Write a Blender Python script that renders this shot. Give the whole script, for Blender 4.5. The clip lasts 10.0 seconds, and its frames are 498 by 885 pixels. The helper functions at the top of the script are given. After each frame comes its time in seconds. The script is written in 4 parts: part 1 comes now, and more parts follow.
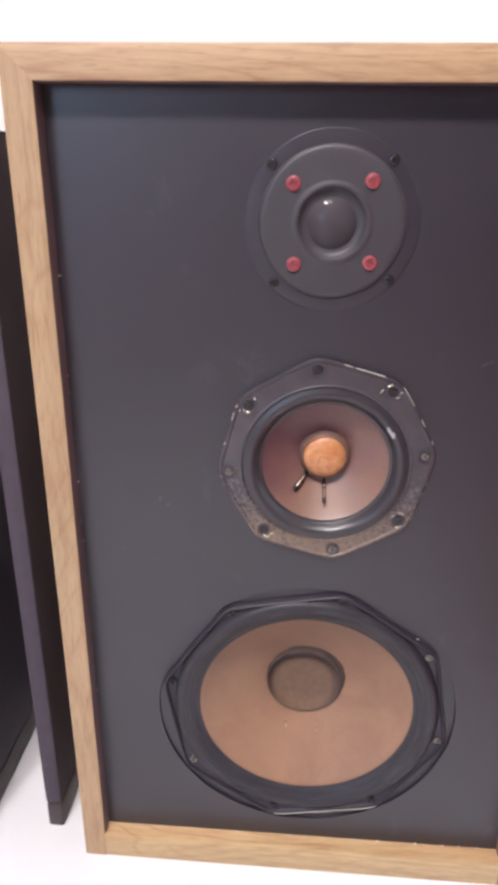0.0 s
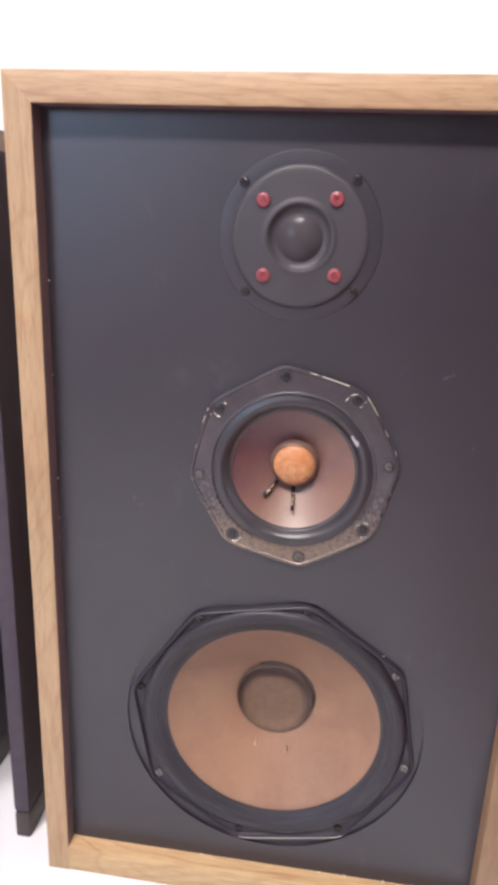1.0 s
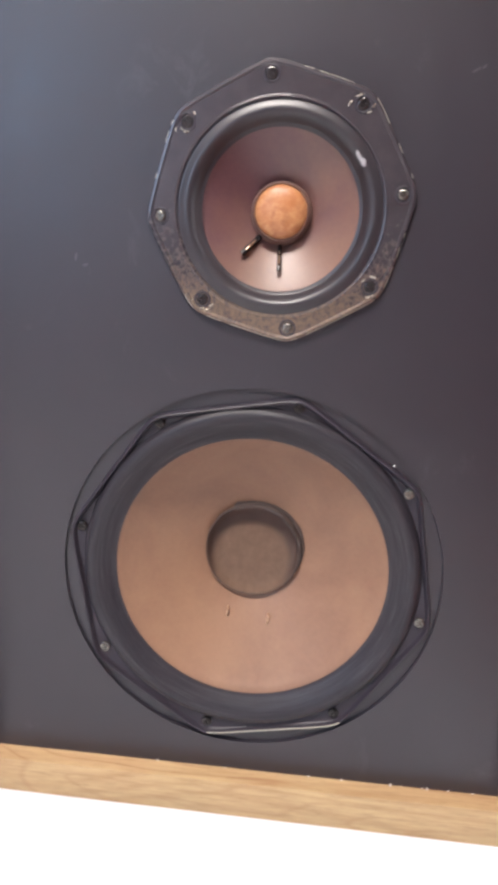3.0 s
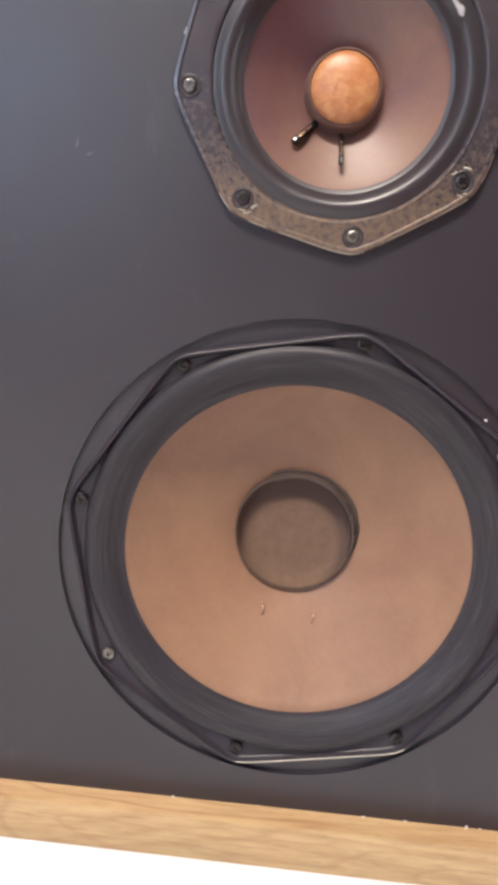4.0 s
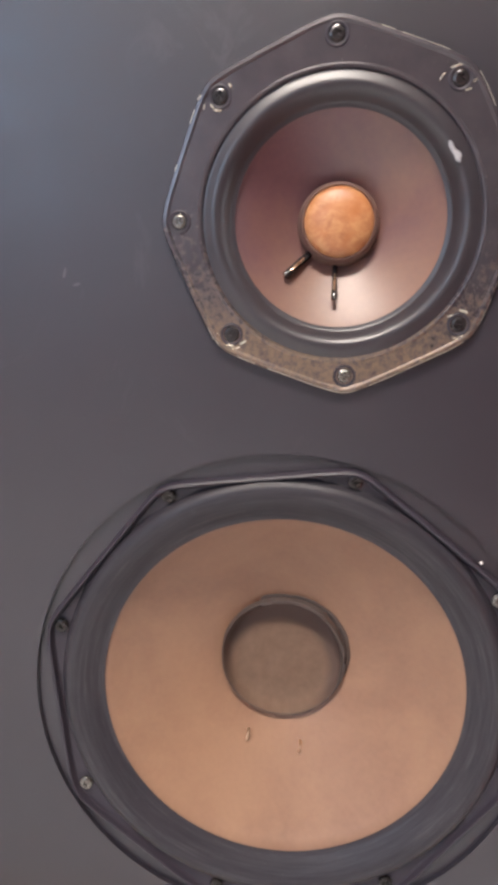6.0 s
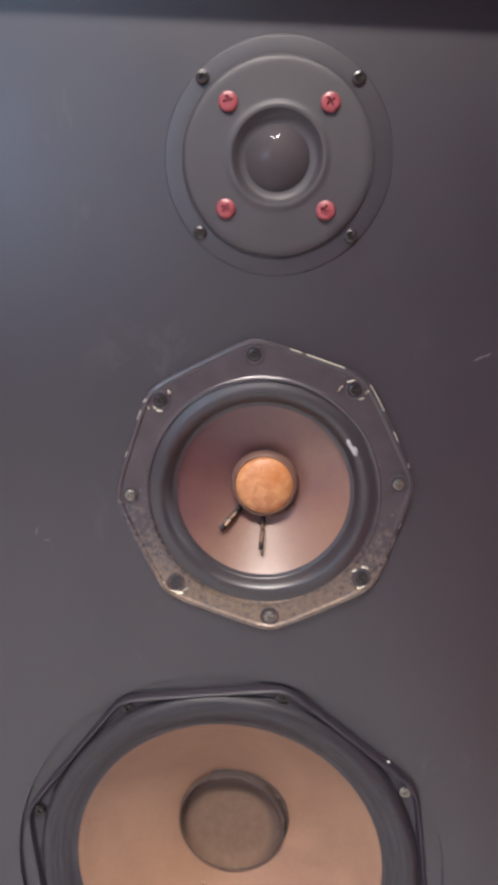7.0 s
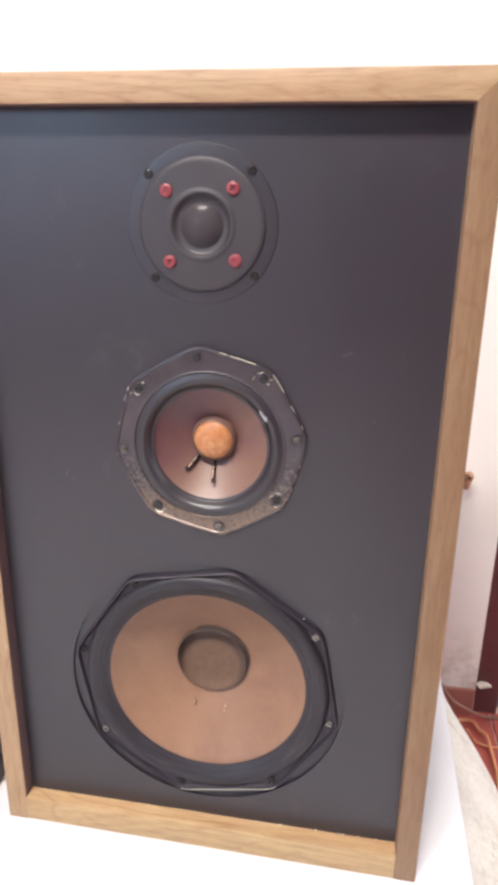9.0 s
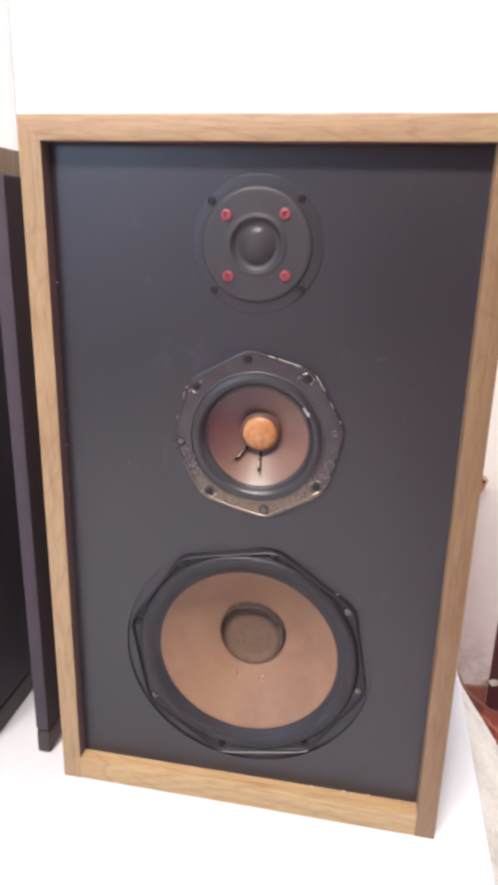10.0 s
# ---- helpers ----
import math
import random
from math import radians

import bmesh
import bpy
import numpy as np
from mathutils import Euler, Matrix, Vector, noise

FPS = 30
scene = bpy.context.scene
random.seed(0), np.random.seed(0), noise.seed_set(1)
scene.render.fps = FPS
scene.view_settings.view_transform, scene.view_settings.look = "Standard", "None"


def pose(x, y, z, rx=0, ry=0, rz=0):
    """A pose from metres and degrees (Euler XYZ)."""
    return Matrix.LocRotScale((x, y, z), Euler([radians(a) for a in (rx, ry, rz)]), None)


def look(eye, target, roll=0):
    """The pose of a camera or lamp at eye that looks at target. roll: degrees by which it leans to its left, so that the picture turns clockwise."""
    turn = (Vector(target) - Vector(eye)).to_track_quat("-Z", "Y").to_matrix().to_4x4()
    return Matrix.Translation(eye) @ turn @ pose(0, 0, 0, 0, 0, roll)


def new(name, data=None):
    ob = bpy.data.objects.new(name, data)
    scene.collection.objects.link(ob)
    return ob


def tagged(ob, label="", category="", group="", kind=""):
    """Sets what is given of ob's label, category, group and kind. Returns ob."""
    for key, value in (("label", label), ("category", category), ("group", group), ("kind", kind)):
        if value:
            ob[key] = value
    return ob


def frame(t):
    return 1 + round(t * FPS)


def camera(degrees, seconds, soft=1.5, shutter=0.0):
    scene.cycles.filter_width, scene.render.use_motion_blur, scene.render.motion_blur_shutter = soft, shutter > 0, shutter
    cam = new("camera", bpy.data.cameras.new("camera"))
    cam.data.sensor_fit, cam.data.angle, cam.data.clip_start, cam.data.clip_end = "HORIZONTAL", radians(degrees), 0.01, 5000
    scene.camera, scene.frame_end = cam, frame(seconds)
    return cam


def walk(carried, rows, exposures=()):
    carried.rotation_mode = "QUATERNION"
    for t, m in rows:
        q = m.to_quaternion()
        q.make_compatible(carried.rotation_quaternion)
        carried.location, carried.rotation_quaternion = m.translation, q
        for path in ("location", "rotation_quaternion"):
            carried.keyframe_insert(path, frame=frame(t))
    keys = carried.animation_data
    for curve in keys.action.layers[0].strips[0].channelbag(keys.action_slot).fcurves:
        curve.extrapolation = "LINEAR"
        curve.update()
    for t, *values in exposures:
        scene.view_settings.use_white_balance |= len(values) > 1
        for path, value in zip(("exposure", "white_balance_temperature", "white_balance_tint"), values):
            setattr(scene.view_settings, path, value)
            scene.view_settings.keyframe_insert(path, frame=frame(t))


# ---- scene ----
cam = camera(40.62, 10.0, soft=4.8)
PATH = [
    (0, (-0.0196, -0.3839, 0.5143), (-0.1389, 1.4660, -0.2364), 0.75),
    (0.5, (-0.0018, -0.3923, 0.5024), (-0.1687, 1.4840, -0.1695), 2.21),
    (1, (0.0250, -0.4063, 0.4878), (-0.2114, 1.4917, -0.0970), 2.36),
    (1.5, (0.0417, -0.4169, 0.4565), (-0.2243, 1.4984, -0.0545), 2.68),
    (2, (0.0402, -0.4132, 0.4086), (-0.1907, 1.5176, -0.0588), 2.97),
    (2.2, (0.0415, -0.4054, 0.3935), (-0.1773, 1.5312, -0.0557), 3.28),
    (3.3, (0.0046, -0.3319, 0.2873), (-0.1183, 1.6119, -0.1673), 3.26),
    (3.5, (-0.0043, -0.3171, 0.2818), (-0.1335, 1.6271, -0.1693), 3.21),
    (4, (-0.0100, -0.2825, 0.2637), (-0.1124, 1.6680, -0.1665), 3.86),
    (4.5, (-0.0109, -0.2672, 0.2441), (-0.1605, 1.6857, -0.1607), 4.90),
    (5, (-0.0120, -0.2600, 0.2356), (-0.1583, 1.6909, -0.1798), 5.09),
    (5.5, (-0.0191, -0.2560, 0.2671), (-0.1371, 1.6982, -0.1419), 4.96),
    (6, (-0.0046, -0.2635, 0.3084), (-0.1462, 1.6961, -0.0660), 4.86),
    (6.2, (0.0004, -0.2661, 0.3337), (-0.1279, 1.6908, -0.0586), 4.41),
    (7.3, (0.0206, -0.3067, 0.4483), (-0.1082, 1.6581, 0.0981), 3.85),
    (7.5, (0.0262, -0.3123, 0.4630), (-0.1277, 1.6430, 0.0715), 3.70),
    (8, (0.0420, -0.3402, 0.4721), (-0.1353, 1.5754, -0.0747), 3.63),
    (8.5, (0.0738, -0.3789, 0.4847), (-0.2354, 1.4990, -0.1300), 1.71),
    (9, (0.0982, -0.4234, 0.4943), (-0.2020, 1.4482, -0.1437), 1.01),
    (9.5, (0.0931, -0.4610, 0.4917), (-0.1923, 1.4170, -0.1342), 1.95),
    (10, (0.0835, -0.4888, 0.5005), (-0.2495, 1.3867, -0.1091), 1.45),
]
# the camera's own exposure and white balance drift slightly: seconds, stops, kelvin, tint
EXPOSURES = [(0, -0.05, 6270, 15), (0.5, 0.04, 6290, 15), (2, 0.08, 6330, 14), (3.5, 0.06, 6550, 12), (4.5, 0.04, 6900, 12), (5.5, 0.02, 6800, 12), (6.2, 0.06, 6650, 12), (7.5, -0.05, 6450, 13), (9, 0.08, 6480, 12), (10, 0.02, 6400, 12)]
walk(cam, [(t, look(eye, target, roll)) for t, eye, target, roll in PATH], EXPOSURES)

# ---- world, window and lamp ----
world = bpy.data.worlds.new("world")
scene.world = world
world.use_nodes = True
wn = world.node_tree
sky = wn.nodes.new("ShaderNodeTexSky")
sky.sky_type = "NISHITA"
sky.sun_disc = False
sky.sun_elevation = radians(35)
sky.sun_rotation = radians(200)
wn.links.new(sky.outputs["Color"], wn.nodes["Background"].inputs["Color"])
wn.nodes["Background"].inputs["Strength"].default_value = 0.08

ROOM_L, ROOM_R, ROOM_F, WALL_Y, FLOOR_Z, CEIL_Z = -2.6, 1.6, -3.6, 0.69, -0.40, 2.10
WIN = (-2.55, -1.35, 0.80, 2.02)  # window opening in the front wall: x0, x1, z0, z1

FILL_WIN = (-0.30, 0.50, 0.10, 1.60)  # added fill-light opening in the right wall, behind the loudspeaker fronts: y0, y1, z0, z1


def area_lamp(name, m, sx, sy, watts, colour):
    data = bpy.data.lights.new(name, "AREA")
    data.shape, data.size, data.size_y, data.energy, data.color = "RECTANGLE", sx, sy, watts, colour
    ob = new(name, data)
    ob.matrix_world = m
    return ob


area_lamp("unseen_window_light", look(((WIN[0] + WIN[1]) / 2, ROOM_F - 0.13, (WIN[2] + WIN[3]) / 2), (-0.9, 0, 0.8)), 1.18, 1.20, 43, (0.46, 0.70, 1.0))
# fill for the back wall and cloth, through an added, unseen side window
area_lamp("unseen_window_light", look((ROOM_R + 0.05, (FILL_WIN[0] + FILL_WIN[1]) / 2, (FILL_WIN[2] + FILL_WIN[3]) / 2), (0.3, 0.35, 0.2)), 0.8, 1.4, 27, (0.84, 0.90, 1.0))
LAMPS = ((-0.52, -1.12), (-0.13, -1.12))
for lx, ly in LAMPS:
    area_lamp("ceiling_lamp_light", look((lx, ly, 2.02), (lx, ly + 0.0001, 0)), 0.26, 0.26, 42, (1.0, 0.93, 0.86))


# ---- materials ----
def material(name):
    m = bpy.data.materials.new(name)
    m.use_nodes = True
    nt = m.node_tree
    return m, nt, nt.nodes["Principled BSDF"]


def link(nt, a, b):
    nt.links.new(a, b)


def node(nt, kind, **kw):
    n = nt.nodes.new(kind)
    for k, v in kw.items():
        n.inputs[k.replace("_", " ")].default_value = v
    return n


def ramp(nt, source, stops):
    r = nt.nodes.new("ShaderNodeValToRGB")
    els = r.color_ramp.elements
    while len(els) < len(stops):
        els.new(0.5)
    for e, (p, c) in zip(els, stops):
        e.position, e.color = p, (*c, 1)
    link(nt, source, r.inputs["Fac"])
    return r.outputs["Color"]


def coords(nt, scale=(1, 1, 1), offset_random=False):
    tc = nt.nodes.new("ShaderNodeTexCoord")
    mp = nt.nodes.new("ShaderNodeMapping")
    mp.inputs["Scale"].default_value = scale
    link(nt, tc.outputs["Object"], mp.inputs["Vector"])
    if offset_random:
        info = nt.nodes.new("ShaderNodeObjectInfo")
        mul = nt.nodes.new("ShaderNodeMath")
        mul.operation = "MULTIPLY"
        mul.inputs[1].default_value = 37.0
        link(nt, info.outputs["Random"], mul.inputs[0])
        comb = nt.nodes.new("ShaderNodeCombineXYZ")
        for k in "XYZ":
            link(nt, mul.outputs[0], comb.inputs[k])
        link(nt, comb.outputs[0], mp.inputs["Location"])
    return mp.outputs["Vector"]


def noise_at(nt, vec, scale, detail=4.0, rough=0.55, distortion=0.0):
    n = node(nt, "ShaderNodeTexNoise", Scale=scale, Detail=detail, Roughness=rough, Distortion=distortion)
    link(nt, vec, n.inputs["Vector"])
    return n.outputs["Fac"]


def add_bump(nt, bsdf, height, strength, distance):
    b = node(nt, "ShaderNodeBump", Strength=strength, Distance=distance)
    link(nt, height, b.inputs["Height"])
    link(nt, b.outputs["Normal"], bsdf.inputs["Normal"])


def mix_colour(nt, fac, a, b, mode="MIX"):
    m = nt.nodes.new("ShaderNodeMix")
    m.data_type, m.blend_type = "RGBA", mode
    for sock, v in ((m.inputs[0], fac), (m.inputs[6], a), (m.inputs[7], b)):
        if isinstance(v, (int, float)):
            sock.default_value = v
        elif isinstance(v, tuple):
            sock.default_value = (*v, 1)
        else:
            link(nt, v, sock)
    return m.outputs[2]


def plain(name, dark, light, rough=0.5, metal=0.0, scale=60.0, bump=0.1, dist=0.0004, rough_span=0.1, spec=0.5, coat=0.0):
    """Paint, rubber, paper or metal with mottling at two scales and fine relief."""
    m, nt, b = material(name)
    vec = coords(nt)
    big, fine = noise_at(nt, vec, scale * 0.15, 3), noise_at(nt, vec, scale, 6, 0.65)
    c1 = ramp(nt, big, [(0.3, dark), (0.7, light)])
    c2 = ramp(nt, fine, [(0.25, dark), (0.75, light)])
    link(nt, mix_colour(nt, 0.5, c1, c2), b.inputs["Base Color"])
    link(nt, ramp(nt, fine, [(0.3, (rough - rough_span,) * 3), (0.7, (rough + rough_span,) * 3)]), b.inputs["Roughness"])
    b.inputs["Metallic"].default_value = metal
    b.inputs["Specular IOR Level"].default_value = spec
    b.inputs["Coat Weight"].default_value = coat
    add_bump(nt, b, noise_at(nt, vec, scale * 6, 4), bump, dist)
    return m


def math_node(nt, op, a, b):
    n = nt.nodes.new("ShaderNodeMath")
    n.operation = op
    n.inputs[1].default_value = b
    link(nt, a, n.inputs[0])
    return n.outputs[0]


def wood(name, axis, tone=1.0, red=0.0, figured=0.0, tint=(1.0, 1.008, 1.02)):
    """Oak-coloured veneer: long wavy growth rings along the axis, pores and drifting tone."""
    m, nt, b = material(name)
    stretch = {"x": (1.0, 10, 10), "z": (10, 10, 1.0)}[axis]
    figure = noise_at(nt, coords(nt, stretch, True), 2.4, 2.5, 0.45, 0.35)
    rings = math_node(nt, "MULTIPLY", math_node(nt, "PINGPONG", math_node(nt, "MULTIPLY", figure, 11.0), 0.5), 2.0)
    fine = noise_at(nt, coords(nt, tuple(s * 4.0 for s in stretch), True), 10.0, 5, 0.7)
    pores = noise_at(nt, coords(nt, tuple(6.0 if s == 1.0 else 60.0 for s in stretch), True), 12.0, 3, 0.6)
    blot = noise_at(nt, coords(nt, (1, 1, 1), True), 9.0, 3)
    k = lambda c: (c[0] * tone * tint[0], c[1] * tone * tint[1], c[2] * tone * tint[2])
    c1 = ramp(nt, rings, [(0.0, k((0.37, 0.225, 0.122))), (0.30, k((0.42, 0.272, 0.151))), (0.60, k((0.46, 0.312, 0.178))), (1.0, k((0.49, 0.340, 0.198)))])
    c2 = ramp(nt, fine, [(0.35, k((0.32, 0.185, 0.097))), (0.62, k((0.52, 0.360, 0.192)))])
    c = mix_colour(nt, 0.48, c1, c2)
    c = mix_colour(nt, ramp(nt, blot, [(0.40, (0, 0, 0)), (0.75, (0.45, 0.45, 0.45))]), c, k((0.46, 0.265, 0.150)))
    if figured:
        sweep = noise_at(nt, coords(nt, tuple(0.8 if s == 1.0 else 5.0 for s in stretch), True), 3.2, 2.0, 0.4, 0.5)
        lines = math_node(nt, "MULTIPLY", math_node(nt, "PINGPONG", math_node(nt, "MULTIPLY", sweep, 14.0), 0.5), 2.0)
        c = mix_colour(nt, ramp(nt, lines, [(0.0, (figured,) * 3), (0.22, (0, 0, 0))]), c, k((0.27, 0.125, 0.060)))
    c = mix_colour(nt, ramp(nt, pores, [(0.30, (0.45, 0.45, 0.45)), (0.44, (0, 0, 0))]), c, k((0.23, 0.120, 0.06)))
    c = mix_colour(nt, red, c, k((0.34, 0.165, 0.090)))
    link(nt, c, b.inputs["Base Color"])
    link(nt, ramp(nt, fine, [(0.3, (0.54,) * 3), (0.7, (0.40,) * 3)]), b.inputs["Roughness"])
    add_bump(nt, b, fine, 0.10, 0.0005)
    return m


def baffle_paint(name):
    """Black satin board paint with scuffs and dust."""
    m, nt, b = material(name)
    vec = coords(nt)
    big, fine = noise_at(nt, vec, 7.0, 4, 0.6), noise_at(nt, vec, 260.0, 5, 0.7)
    scuff = noise_at(nt, coords(nt, (1, 1, 0.6)), 22.0, 8, 0.75, 0.8)
    c = ramp(nt, big, [(0.3, (0.0172, 0.0146, 0.0208)), (0.7, (0.0228, 0.0196, 0.0270))])
    c = mix_colour(nt, ramp(nt, scuff, [(0.60, (0, 0, 0)), (0.82, (0.4, 0.4, 0.4))]), c, (0.100, 0.094, 0.105))
    # a rubbed patch beside the midrange driver
    spot = nt.nodes.new("ShaderNodeVectorMath")
    spot.operation, spot.inputs[1].default_value = "DISTANCE", (-0.050, 0.0, 0.398)
    link(nt, vec, spot.inputs[0])
    near = ramp(nt, spot.outputs["Value"], [(0.006, (1, 1, 1)), (0.034, (0, 0, 0))])
    rub = noise_at(nt, coords(nt, (1.0, 1, 0.8)), 60.0, 6, 0.7, 0.6)
    smear = mix_colour(nt, 1.0, near, ramp(nt, rub, [(0.50, (0, 0, 0)), (0.75, (0.36, 0.36, 0.36))]), "MULTIPLY")
    c = mix_colour(nt, smear, c, (0.13, 0.125, 0.135))
    link(nt, c, b.inputs["Base Color"])
    link(nt, ramp(nt, scuff, [(0.3, (0.36,) * 3), (0.75, (0.46,) * 3)]), b.inputs["Roughness"])
    b.inputs["Specular IOR Level"].default_value = 0.74
    add_bump(nt, b, fine, 0.18, 0.0003)
    return m


def cone_paper(name, inner, outer, rough, spec=0.5, coat=0.0, side_shade=0.0, big_scale=14.0):
    """Paper cone: fine fibres, a tint that drifts in patches, and optional shade coloured towards one side."""
    m, nt, b = material(name)
    vec = coords(nt)
    big, fine = noise_at(nt, vec, big_scale, 5, 0.6, 0.5), noise_at(nt, vec, 420.0, 6, 0.7)
    if side_shade:
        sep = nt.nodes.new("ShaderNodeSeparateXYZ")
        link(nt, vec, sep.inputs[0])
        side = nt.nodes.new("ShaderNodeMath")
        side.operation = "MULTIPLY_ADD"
        side.inputs[1].default_value = side_shade
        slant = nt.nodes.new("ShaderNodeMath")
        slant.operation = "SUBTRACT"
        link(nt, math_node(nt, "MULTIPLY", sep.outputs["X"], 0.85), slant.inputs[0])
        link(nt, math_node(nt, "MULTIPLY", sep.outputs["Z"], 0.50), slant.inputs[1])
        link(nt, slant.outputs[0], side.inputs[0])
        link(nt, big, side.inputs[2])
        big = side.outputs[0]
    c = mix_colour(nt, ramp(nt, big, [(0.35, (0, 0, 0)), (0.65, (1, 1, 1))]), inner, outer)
    c = mix_colour(nt, 0.13, c, ramp(nt, fine, [(0.3, tuple(v * 0.7 for v in inner)), (0.7, tuple(min(1, v * 1.25) for v in outer))]))
    link(nt, c, b.inputs["Base Color"])
    b.inputs["Roughness"].default_value = rough
    b.inputs["Specular IOR Level"].default_value = spec
    b.inputs["Coat Weight"].default_value, b.inputs["Coat Roughness"].default_value = coat, 0.34
    add_bump(nt, b, fine, 0.15, 0.0003)
    return m


def streaked_rubber(name):
    """Black rubber with dull and shiny streaks running round the roll."""
    m, nt, b = material(name)
    vec = coords(nt)
    sep = nt.nodes.new("ShaderNodeSeparateXYZ")
    link(nt, vec, sep.inputs[0])
    reach = nt.nodes.new("ShaderNodeVectorMath")
    reach.operation, reach.inputs[1].default_value = "MULTIPLY", (1, 0, 1)
    link(nt, vec, reach.inputs[0])
    far = nt.nodes.new("ShaderNodeVectorMath")
    far.operation = "LENGTH"
    link(nt, reach.outputs["Vector"], far.inputs[0])
    ring = nt.nodes.new("ShaderNodeCombineXYZ")
    link(nt, math_node(nt, "MULTIPLY", far.outputs["Value"], 24.0), ring.inputs["X"])
    link(nt, sep.outputs["X"], ring.inputs["Y"])
    link(nt, sep.outputs["Z"], ring.inputs["Z"])
    streak = noise_at(nt, ring.outputs[0], 34.0, 6, 0.7)
    dust = noise_at(nt, vec, 300.0, 5, 0.7)
    c = ramp(nt, streak, [(0.36, (0.012, 0.010, 0.015)), (0.56, (0.024, 0.021, 0.027)), (0.72, (0.050, 0.045, 0.050))])
    c = mix_colour(nt, ramp(nt, dust, [(0.60, (0, 0, 0)), (0.80, (0.25, 0.25, 0.25))]), c, (0.10, 0.095, 0.095))
    link(nt, c, b.inputs["Base Color"])
    link(nt, ramp(nt, streak, [(0.35, (0.56,) * 3), (0.65, (0.40,) * 3)]), b.inputs["Roughness"])
    b.inputs["Specular IOR Level"].default_value = 0.45
    add_bump(nt, b, streak, 0.25, 0.0006)
    return m


def wall_plaster(name, colour, dirt, base_z, span):
    """Painted plaster with patchy tone; grime splashed near the skirting."""
    m, nt, b = material(name)
    vec = coords(nt)
    big, fine = noise_at(nt, vec, 3.0, 5), noise_at(nt, vec, 60.0, 6, 0.7)
    sep = nt.nodes.new("ShaderNodeSeparateXYZ")
    link(nt, vec, sep.inputs[0])
    rise = node(nt, "ShaderNodeMapRange")
    for k, v in (("From Min", base_z + span), ("From Max", base_z), ("To Min", 0.0), ("To Max", 1.0)):
        rise.inputs[k].default_value = v
    link(nt, sep.outputs["Z"], rise.inputs["Value"])
    mul = nt.nodes.new("ShaderNodeMath")
    mul.operation = "MULTIPLY"
    link(nt, rise.outputs[0], mul.inputs[0])
    link(nt, ramp(nt, noise_at(nt, vec, 26.0, 7, 0.7), [(0.42, (0, 0, 0)), (0.62, (0.9, 0.9, 0.9))]), mul.inputs[1])
    c = ramp(nt, big, [(0.3, tuple(v * 0.94 for v in colour)), (0.7, colour)])
    link(nt, mix_colour(nt, mul.outputs[0], c, dirt), b.inputs["Base Color"])
    b.inputs["Roughness"].default_value = 0.75
    add_bump(nt, b, fine, 0.15, 0.002)
    return m


def worn_enamel(name):
    """Glossy black enamel, rubbed thin to brownish metal over the lower part of the frame."""
    m, nt, b = material(name)
    vec = coords(nt)
    sep = nt.nodes.new("ShaderNodeSeparateXYZ")
    link(nt, vec, sep.inputs[0])
    low = node(nt, "ShaderNodeMapRange")
    for key, v in (("From Min", 0.004), ("From Max", -0.052), ("To Min", 0.0), ("To Max", 0.33)):
        low.inputs[key].default_value = v
    link(nt, sep.outputs["Z"], low.inputs["Value"])
    total = nt.nodes.new("ShaderNodeMath")
    link(nt, low.outputs[0], total.inputs[0])
    link(nt, noise_at(nt, vec, 430.0, 6, 0.78), total.inputs[1])
    worn = ramp(nt, total.outputs[0], [(0.66, (0, 0, 0)), (0.92, (1, 1, 1))])
    paint = ramp(nt, noise_at(nt, vec, 90.0, 4), [(0.3, (0.050, 0.043, 0.051)), (0.7, (0.068, 0.060, 0.068))])
    link(nt, mix_colour(nt, worn, paint, (0.190, 0.132, 0.090)), b.inputs["Base Color"])
    link(nt, ramp(nt, worn, [(0.0, (0.27,) * 3), (1.0, (0.38,) * 3)]), b.inputs["Roughness"])
    b.inputs["Metallic"].default_value = 0.3
    b.inputs["Specular IOR Level"].default_value = 0.7
    add_bump(nt, b, noise_at(nt, vec, 420.0, 5, 0.7), 0.18, 0.0005)
    return m


def cork(name):
    """Orange-brown cap, mottled with soft darker patches."""
    m, nt, b = material(name)
    vec = coords(nt, (1, 1, 1.3))
    mottle, blotch = noise_at(nt, vec, 210.0, 5, 0.6, 0.4), noise_at(nt, vec, 95.0, 3, 0.5, 0.6)
    c = ramp(nt, mottle, [(0.30, (0.33, 0.122, 0.052)), (0.52, (0.45, 0.205, 0.088)), (0.74, (0.57, 0.32, 0.150))])
    c = mix_colour(nt, ramp(nt, blotch, [(0.46, (0, 0, 0)), (0.66, (0.65, 0.65, 0.65))]), c, (0.40, 0.135, 0.042))
    link(nt, c, b.inputs["Base Color"])
    b.inputs["Roughness"].default_value = 0.42
    add_bump(nt, b, mottle, 0.2, 0.0003)
    return m


